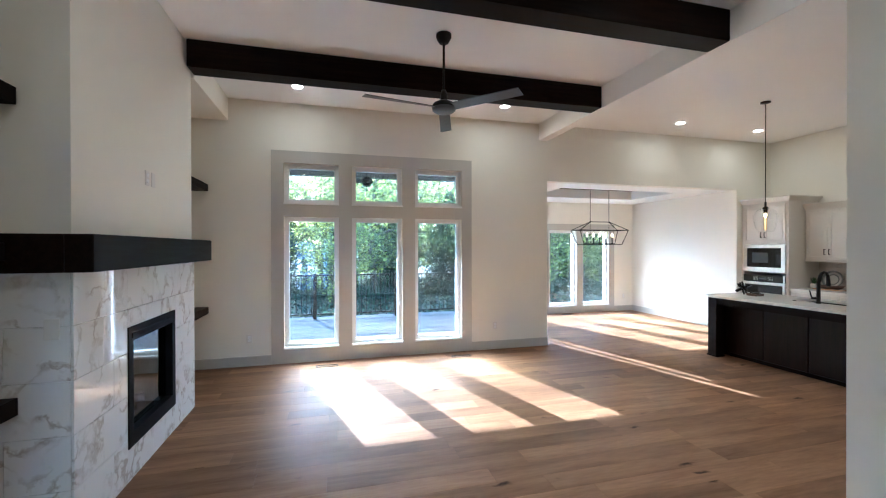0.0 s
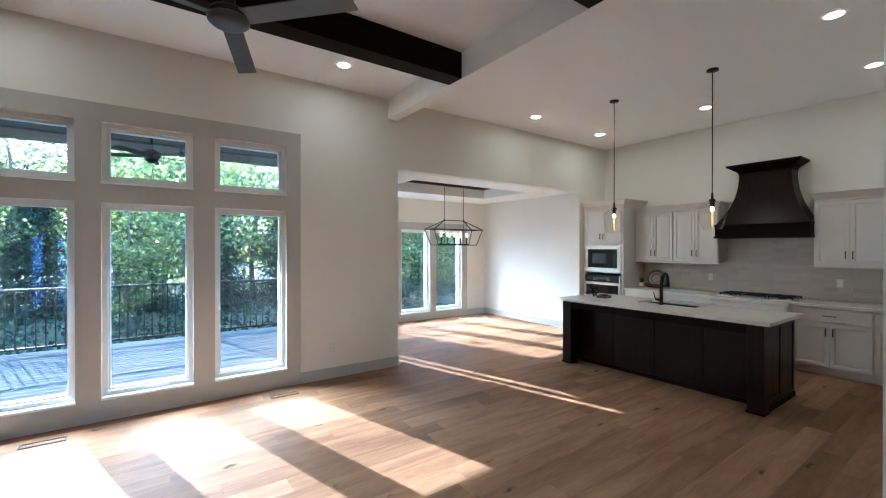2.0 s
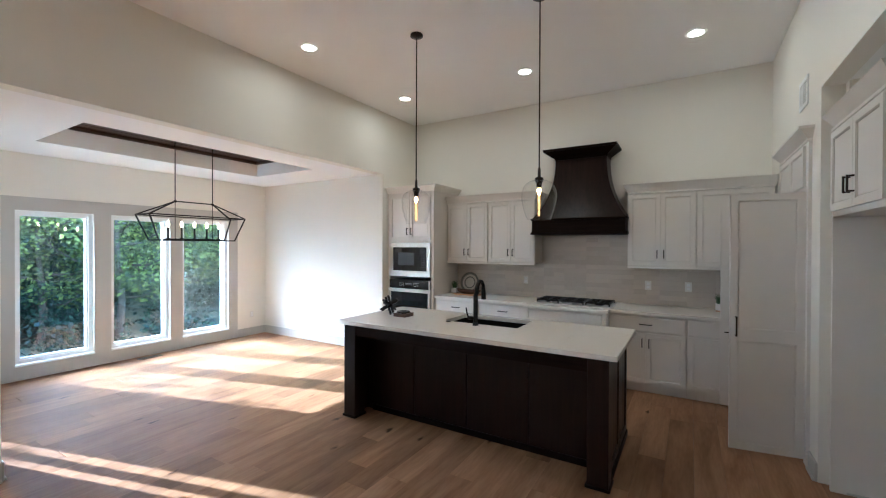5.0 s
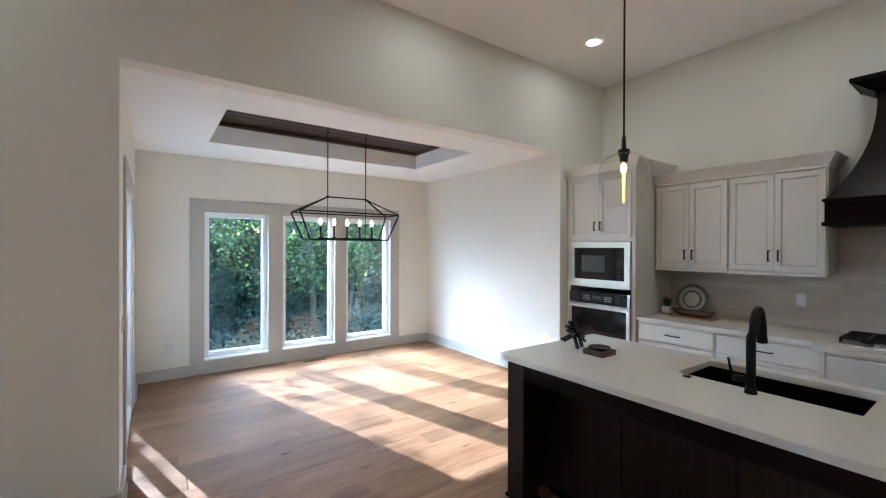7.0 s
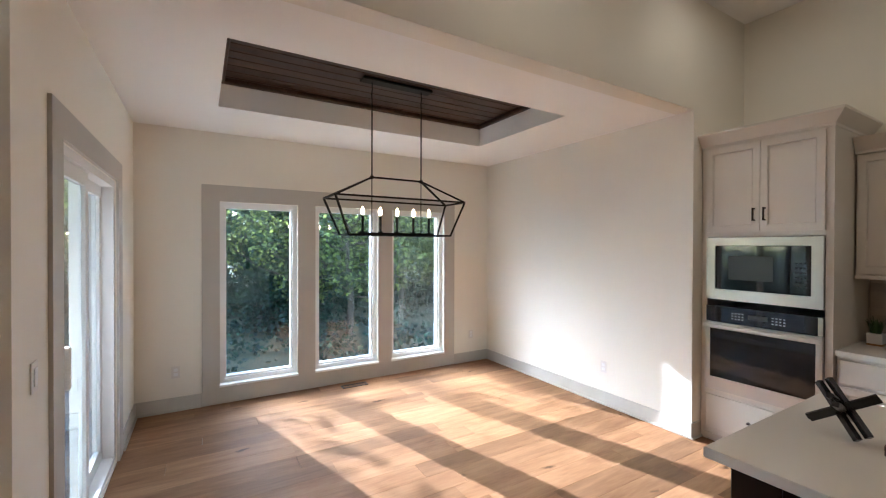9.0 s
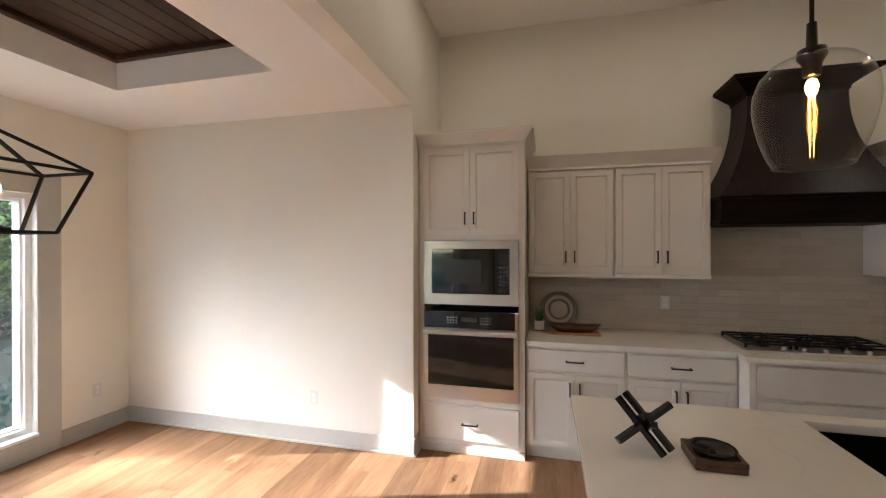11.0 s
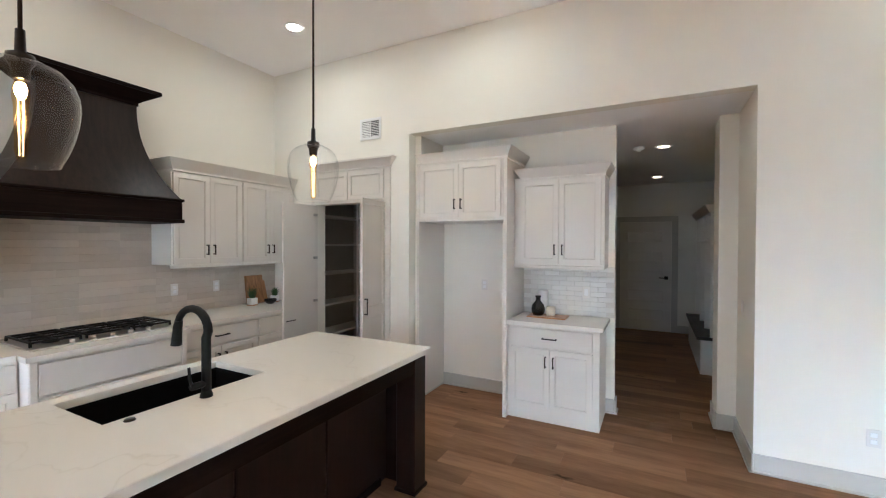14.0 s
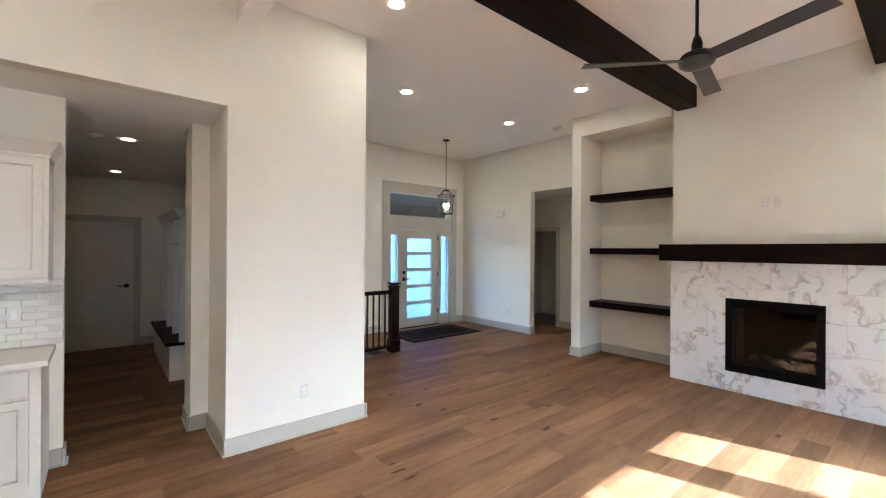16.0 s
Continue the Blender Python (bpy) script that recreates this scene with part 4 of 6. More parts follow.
micro = thing("microwave", (8.1, 5.887, 1.20), "built-in stainless steel microwave with black glass door", "microwave")
part("housing", EASTC.slab(bmesh.new(), 5.53, 6.24, 1.20, 1.69, -0.45, 0.0), SLATEGREY, micro)
bm = sheet(bmesh.new(), EASTC.at, 5.508, 6.266, 1.19, 1.70, [(5.575, 6.20, 1.275, 1.635)], 0.001, 0.022)
part("trim_frame", bm, STEEL, micro, "brushed steel trim frame")
part("door", EASTC.slab(bmesh.new(), 5.70, 6.198, 1.277, 1.633, 0.001, 0.018, bev=0.003), OVENGLASS, micro)
part("window", EASTC.slab(bmesh.new(), 5.80, 6.10, 1.36, 1.55, 0.018, 0.0195), SLATEGREY, micro)
panel = part("control_panel", EASTC.slab(bmesh.new(), 5.577, 5.697, 1.277, 1.633, 0.001, 0.018, bev=0.003), OVENGLASS, micro)
for r in range(6):
    for c in range(3):
        part("button", EASTC.slab(bmesh.new(), 5.60 + 0.026 * c, 5.616 + 0.026 * c, 1.33 + 0.034 * r, 1.342 + 0.034 * r, 0.018, 0.0188), SLATEGREY, panel)

oven = thing("wall_oven", (8.1, 5.887, 0.44), "built-in stainless steel wall oven with black glass", "oven")
part("housing", EASTC.slab(bmesh.new(), 5.53, 6.24, 0.45, 1.13, -0.58, 0.0), SLATEGREY, oven)
ctrl = part("control_panel", EASTC.slab(bmesh.new(), 5.508, 6.266, 1.005, 1.135, 0.001, 0.022, bev=0.003), OVENGLASS, oven)
part("end_cap", EASTC.slab(bmesh.new(), 5.508, 5.535, 1.006, 1.134, 0.022, 0.026), STEEL, ctrl)
part("display", EASTC.slab(bmesh.new(), 5.83, 5.96, 1.055, 1.09, 0.022, 0.0228), SLATEGREY, ctrl)
for r in range(3):
    for c in range(4):
        for u in (5.99, 5.72):
            part("button", EASTC.slab(bmesh.new(), u + 0.024 * c, u + 0.012 + 0.024 * c, 1.04 + 0.022 * r, 1.048 + 0.022 * r, 0.022, 0.0228), HINGE, ctrl)
bm = sheet(bmesh.new(), EASTC.at, 5.508, 6.266, 0.44, 1.0, [(5.545, 6.23, 0.545, 0.955)], 0.001, 0.030)
odoor = part("door", bm, STEEL, oven, "brushed steel oven door")
part("door_glass", EASTC.slab(bmesh.new(), 5.545, 6.23, 0.545, 0.955, 0.001, 0.028), OVENGLASS, odoor)
bm = EASTC.slab(bmesh.new(), 5.51, 6.264, 0.955, 0.99, 0.055, 0.075, bev=0.006)
for u in (5.53, 6.22):
    EASTC.slab(bm, u, u + 0.025, 0.96, 0.985, 0.03, 0.055)
part("handle", bm, STEEL, odoor, "steel bar handle")
badge = part("badge", lathe(bmesh.new(), [(0, 0), (0.014, 0), (0.014, 0.002), (0, 0.002)], (0, 0, 0), 16), HINGE, odoor)
badge.data.transform(Matrix.Translation(Vector((7.838, 5.887, 0.495)) - BASE[odoor]) @ Matrix.Rotation(radians(-90), 4, "Y"))

# wall cabinets
UPPER = Side((8.265, 0, 0), (0, 1, 0), (-1, 0, 0))
for a, b, ends in ((4.76, 5.455, 0), (4.055, 4.76, 1), (2.165, 2.885, 2), (1.462, 2.165, 0)):
    c = thing("wall_cabinet", (8.43, (a + b) / 2, 1.36), "off-white shaker double door wall cabinet", "cabinet", "kitchen wall cabinets")
    part("body", UPPER.slab(bmesh.new(), a + 0.001, b - 0.001, 1.425, 2.295, -0.33, 0.0), CAB, c)
    pair(c, UPPER, a + 0.012, b - 0.012, 1.437, 2.282)
    part("light_rail", UPPER.slab(bmesh.new(), a + 0.001, b - 0.001, 1.395, 1.425, -0.03, 0.022, bev=0.004), CAB, c)
for a, b in ((4.055, 5.455), (1.462, 2.885)):
    bm = bmesh.new()
    UPPER.slab(bm, a - 0.004, b, 2.296, 2.315, -0.33, 0.028)
    UPPER.slab(bm, a - 0.004, b, 2.315, 2.41, -0.33, 0.026, flare=0.055)
    bmesh.ops.bisect_plane(bm, geom=bm.verts[:] + bm.edges[:] + bm.faces[:], plane_co=(0, 5.457 if b > 5 else 9, 0), plane_no=(0, 1, 0), clear_outer=True)
    bmesh.ops.bisect_plane(bm, geom=bm.verts[:] + bm.edges[:] + bm.faces[:], plane_co=(0, 1.45, 0), plane_no=(0, -1, 0), clear_outer=True)
    solo("crown_moulding", bm, CAB, "off-white crown moulding along the wall cabinets", "moulding", "kitchen mouldings")

# range hood with swept sides
hood = thing("range_hood", (8.33, 3.465, 1.81), "dark espresso wood range hood with curved sides", "range hood")
bm = bmesh.new()
prof = []
for i in range(13):
    s = i / 12
    z = 2.02 + 0.80 * s
    k = (1 - s) ** 2.3
    prof.append((z, 0.325 + 0.255 * k, 0.29 + 0.205 * k))
rows = []
for z, hw, dp in prof:
    rows.append([bm.verts.new(p) for p in ((8.598, 3.465 - hw, z), (8.598 - dp, 3.465 - hw, z), (8.598 - dp, 3.465 + hw, z), (8.598, 3.465 + hw, z))])
fs = []
for a, b in zip(rows, rows[1:]):
    for j in range(4):
        f = bm.faces.new((a[j], a[(j + 1) % 4], b[(j + 1) % 4], b[j]))
        f.smooth = True
        fs.append(f)
fs += [bm.faces.new(rows[0]), bm.faces.new(rows[-1])]
bmesh.ops.recalc_face_normals(bm, faces=fs)
for e in bm.edges:
    if len(e.link_faces) == 2 and e.calc_face_angle(0) > 0.9:
        e.smooth = False
part("body", bm, DARKZ, hood)
HOODF = Side((8.09, 0, 0), (0, 1, 0), (-1, 0, 0))
bm = bmesh.new()
for d in ((2.885, 4.045, 1.84, 2.0, -0.02, 0.0), (2.885, 2.905, 1.84, 2.0, -0.508, -0.02), (4.025, 4.045, 1.84, 2.0, -0.508, -0.02), (2.905, 4.025, 1.985, 2.0, -0.508, -0.02)):
    HOODF.slab(bm, *d)
part("lower_band", bm, DARKY, hood)
part("lower_lip", HOODF.slab(bmesh.new(), 2.87, 4.06, 1.81, 1.842, -0.508, 0.016, bev=0.005), DARKY, hood)
part("upper_lip", HOODF.slab(bmesh.new(), 2.87, 4.06, 1.998, 2.023, -0.508, 0.016, bev=0.006), DARKY, hood)
bm = Side((8.308, 0, 0), (0, 1, 0), (-1, 0, 0)).slab(bmesh.new(), 3.13, 3.80, 2.81, 2.835, -0.29, 0.01)
Side((8.308, 0, 0), (0, 1, 0), (-1, 0, 0)).slab(bm, 3.13, 3.80, 2.835, 2.915, -0.29, 0.01, flare=0.115)
Side((8.308, 0, 0), (0, 1, 0), (-1, 0, 0)).slab(bm, 3.005, 3.925, 2.915, 2.945, -0.29, 0.135)
part("crown_moulding", bm, DARKY, hood)
part("vent_liner", one(8.15, 8.55, 3.0, 3.93, 1.82, 1.835), STEEL, hood)

# base cabinets
BASEF = Side((7.915, 0, 0), (0, 1, 0), (-1, 0, 0))
BUMP = Side((7.775, 0, 0), (0, 1, 0), (-1, 0, 0))
for a, b, kind in ((4.735, 5.455, "pair"), (4.01, 4.735, "pair"), (2.25, 3.045, "pair"), (1.46, 2.25, "single")):
    c = thing("base_cabinet", (8.27, (a + b) / 2, 0), "off-white shaker base cabinet with one drawer", "cabinet", "kitchen base cabinets")
    bm = BASEF.slab(bmesh.new(), a + 0.001, b - 0.001, 0.10, 0.885, -0.68, 0.0)
    BASEF.slab(bm, a + 0.001, b - 0.001, 0.0, 0.10, -0.68, -0.05)
    part("body", bm, CAB, c)
    drawer(c, BASEF, a + 0.014, b - 0.014, 0.70, 0.862, CAB)
    if kind == "pair":
        pair(c, BASEF, a + 0.014, b - 0.014, 0.12, 0.68, low=False)
    else:
        shaker(c, BASEF, b - 0.47, b - 0.014, 0.12, 0.68, CAB)
c = thing("cooktop_cabinet", (8.2, 3.53, 0), "off-white wide drawer cabinet under the cooktop", "cabinet")
bm = BUMP.slab(bmesh.new(), 3.046, 4.009, 0.10, 0.885, -0.82, 0.0)
BUMP.slab(bm, 3.046, 4.009, 0.0, 0.10, -0.82, -0.05)
part("body", bm, CAB, c)
drawer(c, BUMP, 3.09, 3.965, 0.655, 0.862, CAB, handle=False)
drawer(c, BUMP, 3.09, 3.965, 0.39, 0.635, CAB)
drawer(c, BUMP, 3.09, 3.965, 0.12, 0.37, CAB)
for u in (3.046, 3.968):
    part("corner_post", BUMP.slab(bmesh.new(), u, u + 0.041, 0.10, 0.885, 0.0, 0.02, bev=0.004), CAB, c)
bm = sheet(bmesh.new(), lambda u, v, d: (v, u, d), 1.462, 5.455, 7.74, 8.585, [(4.03, 6.0, 7.0, 7.88), (1.0, 3.025, 7.0, 7.88)], 0.886, 0.922)
solo("kitchen_countertop", bm, QUARTZ, "white veined quartz countertop along the wall", "countertop")

cook = thing("gas_cooktop", (8.2, 3.49, 0.922), "stainless gas cooktop with black cast iron grates", "cooktop")
part("tray", one(7.90, 8.43, 3.02, 3.96, 0.922, 0.934, bev=0.004), STEEL, cook)
for y0 in (3.05, 3.355, 3.66):
    bm = bmesh.new()
    for yy in (y0, y0 + 0.135, y0 + 0.27):
        box(bm, 7.99, 8.40, yy - 0.006, yy + 0.006, 0.958, 0.972)
    for xx in (7.99, 8.095, 8.20, 8.305, 8.40):
        box(bm, xx - 0.006, xx + 0.006, y0, y0 + 0.27, 0.956, 0.970)
    for xx in (7.995, 8.395):
        for yy in (y0, y0 + 0.27):
            box(bm, xx - 0.007, xx + 0.007, yy - 0.007, yy + 0.007, 0.934, 0.96)
    part("grate", bm, BLACK, cook)
for x, y in ((8.09, 3.185), (8.31, 3.185), (8.2, 3.49), (8.09, 3.795), (8.31, 3.795)):
    part("burner", lathe(bmesh.new(), [(0, 0.016), (0.035, 0.016), (0.045, 0.006), (0.05, 0), (0, 0)], (x, y, 0.935), 20), BLACK, cook)
for i in range(5):
    part("knob", lathe(bmesh.new(), [(0, 0.024), (0.016, 0.024), (0.019, 0), (0, 0)], (7.935, 3.25 + 0.12 * i, 0.934), 16), STEEL, cook)


# ---- pantry ----
pantry = thing("pantry_surround", (7.39, 1.45, 0), "off-white panelled surround over the pantry doors", "pantry front")
PANT = Side((0, 1.446, 0), (1, 0, 0), (0, 1, 0))
bm = sheet(bmesh.new(), PANT.at, 6.83, 7.95, 0.0, 2.45, [(6.905, 7.875, -0.1, 2.085)], 0.0005, 0.022)
part("face_frame", bm, CAB, pantry)
shaker(pantry, PANT, 6.90, 7.385, 2.12, 2.43, CAB, name="panel", d=0.022)
shaker(pantry, PANT, 7.391, 7.88, 2.12, 2.43, CAB, name="panel", d=0.022)
bm = PANT.slab(bmesh.new(), 6.82, 7.955, 2.452, 2.47, 0.0005, 0.032)
PANT.slab(bm, 6.82, 7.90, 2.47, 2.54, 0.0005, 0.030, flare=0.055)
PANT.slab(bm, 6.76, 7.955, 2.54, 2.558, 0.0005, 0.092)
part("crown_moulding", bm, CAB, pantry)
for i, (hx, ang) in enumerate(((6.905, 99), (7.872, 90))):
    u = Vector((math.cos(radians(ang)), math.sin(radians(ang)), 0))
    n = Vector((-u.y, u.x, 0))
    s = Side((hx + (0.0 if i == 0 else -0.0), 1.472, 0), u, n)
    d = thing("pantry_door", s.at(0, 0.03, 0), "tall off-white pantry door standing open", "door", "pantry doors")
    face = s if i == 0 else Side(s.o, u, -n)
    leaf = shaker(d, face, 0.0, 0.483, 0.03, 2.075, CAB, rail=0.07, name="door_leaf", mid=0.95)
    back = Side(face.o, u, -face.n)
    part("back_board", back.slab(bmesh.new(), 0.0, 0.483, 0.03, 2.075, 0.0, 0.004), CAB, d)
    part("handle", pull(bmesh.new(), face, 0.445, 1.02, 0.16, True, 0.02), BRONZE, d, "dark bronze bar pull")
    for z in (0.35, 0.95, 1.45, 1.95):
        part("hinge", back.slab(bmesh.new(), -0.005, 0.05, z, z + 0.03, 0.004, 0.022, bev=0.003), HINGE, d)
shelving = thing("pantry_shelving", (7.6, 0.45, 0), "grey-beige painted corner pantry shelving, empty", "shelving")
for z in (0.42, 0.82, 1.22, 1.60, 1.98):
    bm = one(6.775, 8.445, 0.105, 0.45, z, z + 0.022)
    box(bm, 8.10, 8.445, 0.45, 1.30, z, z + 0.022)
    part("shelf", bm, CAB, shelving)
part("post", one(8.07, 8.10, 0.43, 0.46, 0.0, 2.2), CAB, shelving)
part("post", one(6.775, 6.80, 0.43, 0.46, 0.0, 2.2), CAB, shelving)

# ---- fridge alcove and coffee bar ----
ALC = Side((0, 1.40, 0), (1, 0, 0), (0, 1, 0))
fr = thing("fridge_surround", (6.05, 1.1, 0), "off-white refrigerator enclosure with upper cabinet, empty", "cabinet")
part("side_panel", ALC.slab(bmesh.new(), 5.553, 5.588, 0.0, 2.44, -0.578, 0.0, bev=0.002), CAB, fr)
part("side_strip", ALC.slab(bmesh.new(), 6.505, 6.528, 0.0, 2.44, -0.578, 0.0), CAB, fr)
part("body", ALC.slab(bmesh.new(), 5.59, 6.503, 1.86, 2.44, -0.578, -0.001), CAB, fr)
pair(fr, ALC, 5.61, 6.485, 1.895, 2.42)
bm = ALC.slab(bmesh.new(), 5.545, 6.528, 2.441, 2.46, -0.578, 0.008)
ALC.slab(bm, 5.549, 6.475, 2.46, 2.545, -0.578, 0.006, flare=0.055)
part("crown_moulding", bm, CAB, fr)
COF = Side((0, 1.345, 0), (1, 0, 0), (0, 1, 0))
cb = thing("base_cabinet", (5.13, 1.08, 0), "off-white shaker coffee bar base cabinet", "cabinet", "coffee bar")
bm = COF.slab(bmesh.new(), 4.735, 5.551, 0.10, 0.882, -0.523, 0.0)
COF.slab(bm, 4.735, 5.551, 0.0, 0.10, -0.523, -0.012)
part("body", bm, CAB, cb)
drawer(cb, COF, 4.79, 5.525, 0.695, 0.86, CAB)
pair(cb, COF, 4.79, 5.525, 0.125, 0.675, low=False)
solo("coffee_bar_countertop", one(4.70, 5.552, 0.822, 1.40, 0.883, 0.92, bev=0.003), QUARTZ, "white quartz coffee bar countertop", "countertop")
CUP = Side((0, 1.17, 0), (1, 0, 0), (0, 1, 0))
cu = thing("wall_cabinet", (5.12, 1.0, 1.40), "off-white shaker coffee bar wall cabinet", "cabinet", "coffee bar")
part("body", CUP.slab(bmesh.new(), 4.72, 5.551, 1.41, 2.25, -0.348, 0.0), CAB, cu)
pair(cu, CUP, 4.75, 5.49, 1.45, 2.235)
part("light_rail", CUP.slab(bmesh.new(), 4.715, 5.551, 1.40, 1.432, -0.03, 0.022, bev=0.004), CAB, cu)
bm = CUP.slab(bmesh.new(), 4.712, 5.551, 2.251, 2.27, -0.348, 0.008)
CUP.slab(bm, 4.716, 5.495, 2.27, 2.355, -0.348, 0.006, flare=0.055)
part("crown_moulding", bm, CAB, cu)

# ---- island ----
isl = thing("kitchen_island", (6.2, 3.91, 0), "dark espresso wood kitchen island with corner posts", "island")
for y0 in (2.685, 4.965):
    part("post", one(5.69, 5.83, y0, y0 + 0.14, 0.0, 0.888, bev=0.003), DARKZ, isl)
    part("post_foot", one(5.678, 5.842, y0 - 0.012, y0 + 0.152, 0.0, 0.022, bev=0.004), DARKY, isl)
part("apron", one(5.70, 5.725, 2.826, 4.964, 0.79, 0.888), DARKY, isl)
bm = one(5.975, 6.68, 2.72, 5.07, 0.0, 0.64)
for d in ((5.975, 6.68, 2.72, 3.51), (5.975, 6.68, 4.305, 5.07), (5.975, 6.195, 3.51, 4.305), (6.668, 6.68, 3.51, 4.305)):
    box(bm, *d, 0.64, 0.888)
part("body", bm, DARKZ, isl)
for i in range(4):
    a = 2.77 + 0.565 * i
    part("panel", one(5.96, 5.975, a + 0.006, a + 0.559, 0.05, 0.88, bev=0.003), DARKZ, isl)
part("baseboard", one(5.95, 5.975, 2.83, 4.964, 0.0, 0.05), DARKY, isl)
for y, n in ((2.72, -1), (5.07, 1)):
    s = Side((0, y, 0), (1, 0, 0), (0, n, 0))
    part("end_panel", s.slab(bmesh.new(), 5.831, 6.68, 0.0, 0.888, -0.02, 0.006), DARKZ, isl)
    for a, b in ((5.845, 6.26), (6.265, 6.675)):
        shaker(isl, s, a, b, 0.06, 0.88, DARKZ, rail=0.07, name="shaker_panel", d=0.006)
    part("base_moulding", s.slab(bmesh.new(), 5.831, 6.68, 0.0, 0.055, 0.006, 0.036, bev=0.004), DARKW, isl)
BACK = Side((6.68, 0, 0), (0, 1, 0), (1, 0, 0))
for a, b in ((2.77, 3.42), (4.38, 5.03)):
    pair(isl, BACK, a, b, 0.12, 0.87, low=False, mat=DARKZ)
pair(isl, BACK, 3.43, 4.37, 0.12, 0.87, low=False, mat=DARKZ)
SINKR = (3.535, 4.28, 6.22, 6.645)
bm = sheet(bmesh.new(), lambda u, v, d: (v, u, d), 2.63, 5.185, 5.675, 6.735, [SINKR], 0.89, 0.927)
bmesh.ops.bevel(bm, geom=[e for e in bm.edges if e.is_manifold and e.calc_face_angle(0) > 1], offset=0.003, segments=2, affect="EDGES")
solo("island_countertop", bm, QUARTZ, "white veined quartz island countertop with sink cutout", "countertop")
sk = thing("kitchen_sink", (6.41, 3.91, 0.66), "black composite undermount sink set in the island", "sink")
y0, y1, x0, x1 = SINKR
bm = bmesh.new()
for d in ((x0 - 0.02, x0 + 0.004, y0 - 0.02, y1 + 0.02, 0.66, 0.889), (x1 - 0.004, x1 + 0.02, y0 - 0.02, y1 + 0.02, 0.66, 0.889), (x0 + 0.004, x1 - 0.004, y0 - 0.02, y0 + 0.004, 0.66, 0.889),
          (x0 + 0.004, x1 - 0.004, y1 - 0.004, y1 + 0.02, 0.66, 0.889), (x0 - 0.02, x1 + 0.02, y0 - 0.02, y1 + 0.02, 0.645, 0.66)):
    box(bm, *d)
part("basin", bm, SINK, sk)
part("drain", lathe(bmesh.new(), [(0, 0.004), (0.045, 0.004), (0.045, 0), (0, 0)], (6.43, 3.91, 0.6605), 20), STEEL, sk)
fc = thing("kitchen_faucet", (6.15, 3.91, 0.927), "matte black gooseneck pull-down kitchen faucet", "faucet")
part("base", lathe(bmesh.new(), [(0, 0.03), (0.021, 0.03), (0.027, 0.008), (0.028, 0), (0, 0)], (6.15, 3.91, 0.9275), 20), BLACK, fc)
arc = [(6.15, 3.91, 0.95), (6.15, 3.91, 1.20)] + [(6.15 + 0.10 * (1 - math.cos(a)), 3.9 + 0.012 * (1 - math.cos(a)), 1.225 + 0.10 * math.sin(a)) for a in (math.pi * i / 10 for i in range(0, 10))]
part("neck", tube(bmesh.new(), arc, 0.021, 14, 0.0155), BLACK, fc)
part("spray_head", tube(bmesh.new(), [(6.338, 3.923, 1.262), (6.345, 3.925, 1.235), (6.352, 3.926, 1.17), (6.355, 3.926, 1.145)], 0.018, 14, 0.025), BLACK, fc)
bm = tube(bmesh.new(), [(6.15, 3.905, 0.99), (6.143, 3.985, 0.992)], 0.016, 12)
tube(bm, [(6.143, 3.978, 0.992), (6.140, 3.992, 1.03), (6.132, 4.0, 1.085)], 0.008, 8, 0.006)
part("lever", bm, BLACK, fc)
solo("air_switch", lathe(bmesh.new(), [(0, 0.006), (0.018, 0.006), (0.022, 0), (0, 0)], (6.172, 4.21, 0.9275), 18), BRONZE, "dark round push button on the island", "button")

star = thing("jack_sculpture", (6.22, 4.97, 0.927), "black crossed bar decorative sculpture on the island", "sculpture")
ax_a = Vector((-0.36, -0.60, -0.72)).normalized()
ax_b = Vector((0.30, -0.74, 0.60))
ax_b = (ax_b - ax_a * ax_b.dot(ax_a)).normalized()
axes = [ax_a, ax_b, ax_a.cross(ax_b)]
ends = [axes[(i + 1) % 3] * 0.0165 * k + axes[i] * 0.112 * e for i in range(3) for k in (-1, 1) for e in (-1, 1)]
centre = Vector((6.22, 4.97, 0.936 - min(v.z for v in ends)))
for i in range(3):
    for k in (-1, 1):
        o = centre + axes[(i + 1) % 3] * 0.0165 * k
        part("bar", bar(bmesh.new(), o - axes[i] * 0.112, o + axes[i] * 0.112, 0.019), BLACKPOT, star)
dish = thing("decorative_dish", (6.195, 4.765, 0.927), "shallow black dish resting in a square walnut tray", "dish")
bm = one(6.12, 6.27, 4.69, 4.84, 0.9275, 0.948, bev=0.003)
for d in ((6.12, 6.27, 4.69, 4.703), (6.12, 6.27, 4.827, 4.84), (6.12, 6.133, 4.703, 4.827), (6.257, 6.27, 4.703, 4.827)):
    box(bm, *d, 0.948, 0.964)
part("tray", bm, TRAYB, dish, "dark walnut square tray")
part("bowl", lathe(bmesh.new(), [(0, 0), (0.035, 0.002), (0.058, 0.014), (0.070, 0.028), (0.068, 0.030), (0.052, 0.020), (0.02, 0.014), (0, 0.014)], (6.195, 4.765, 0.9485), 32), BLACKPOT, dish)
part("knob", lathe(bmesh.new(), [(0, 0.008), (0.007, 0.006), (0.009, 0), (0, 0)], (6.195, 4.765, 0.9628), 14), BRONZE, dish)


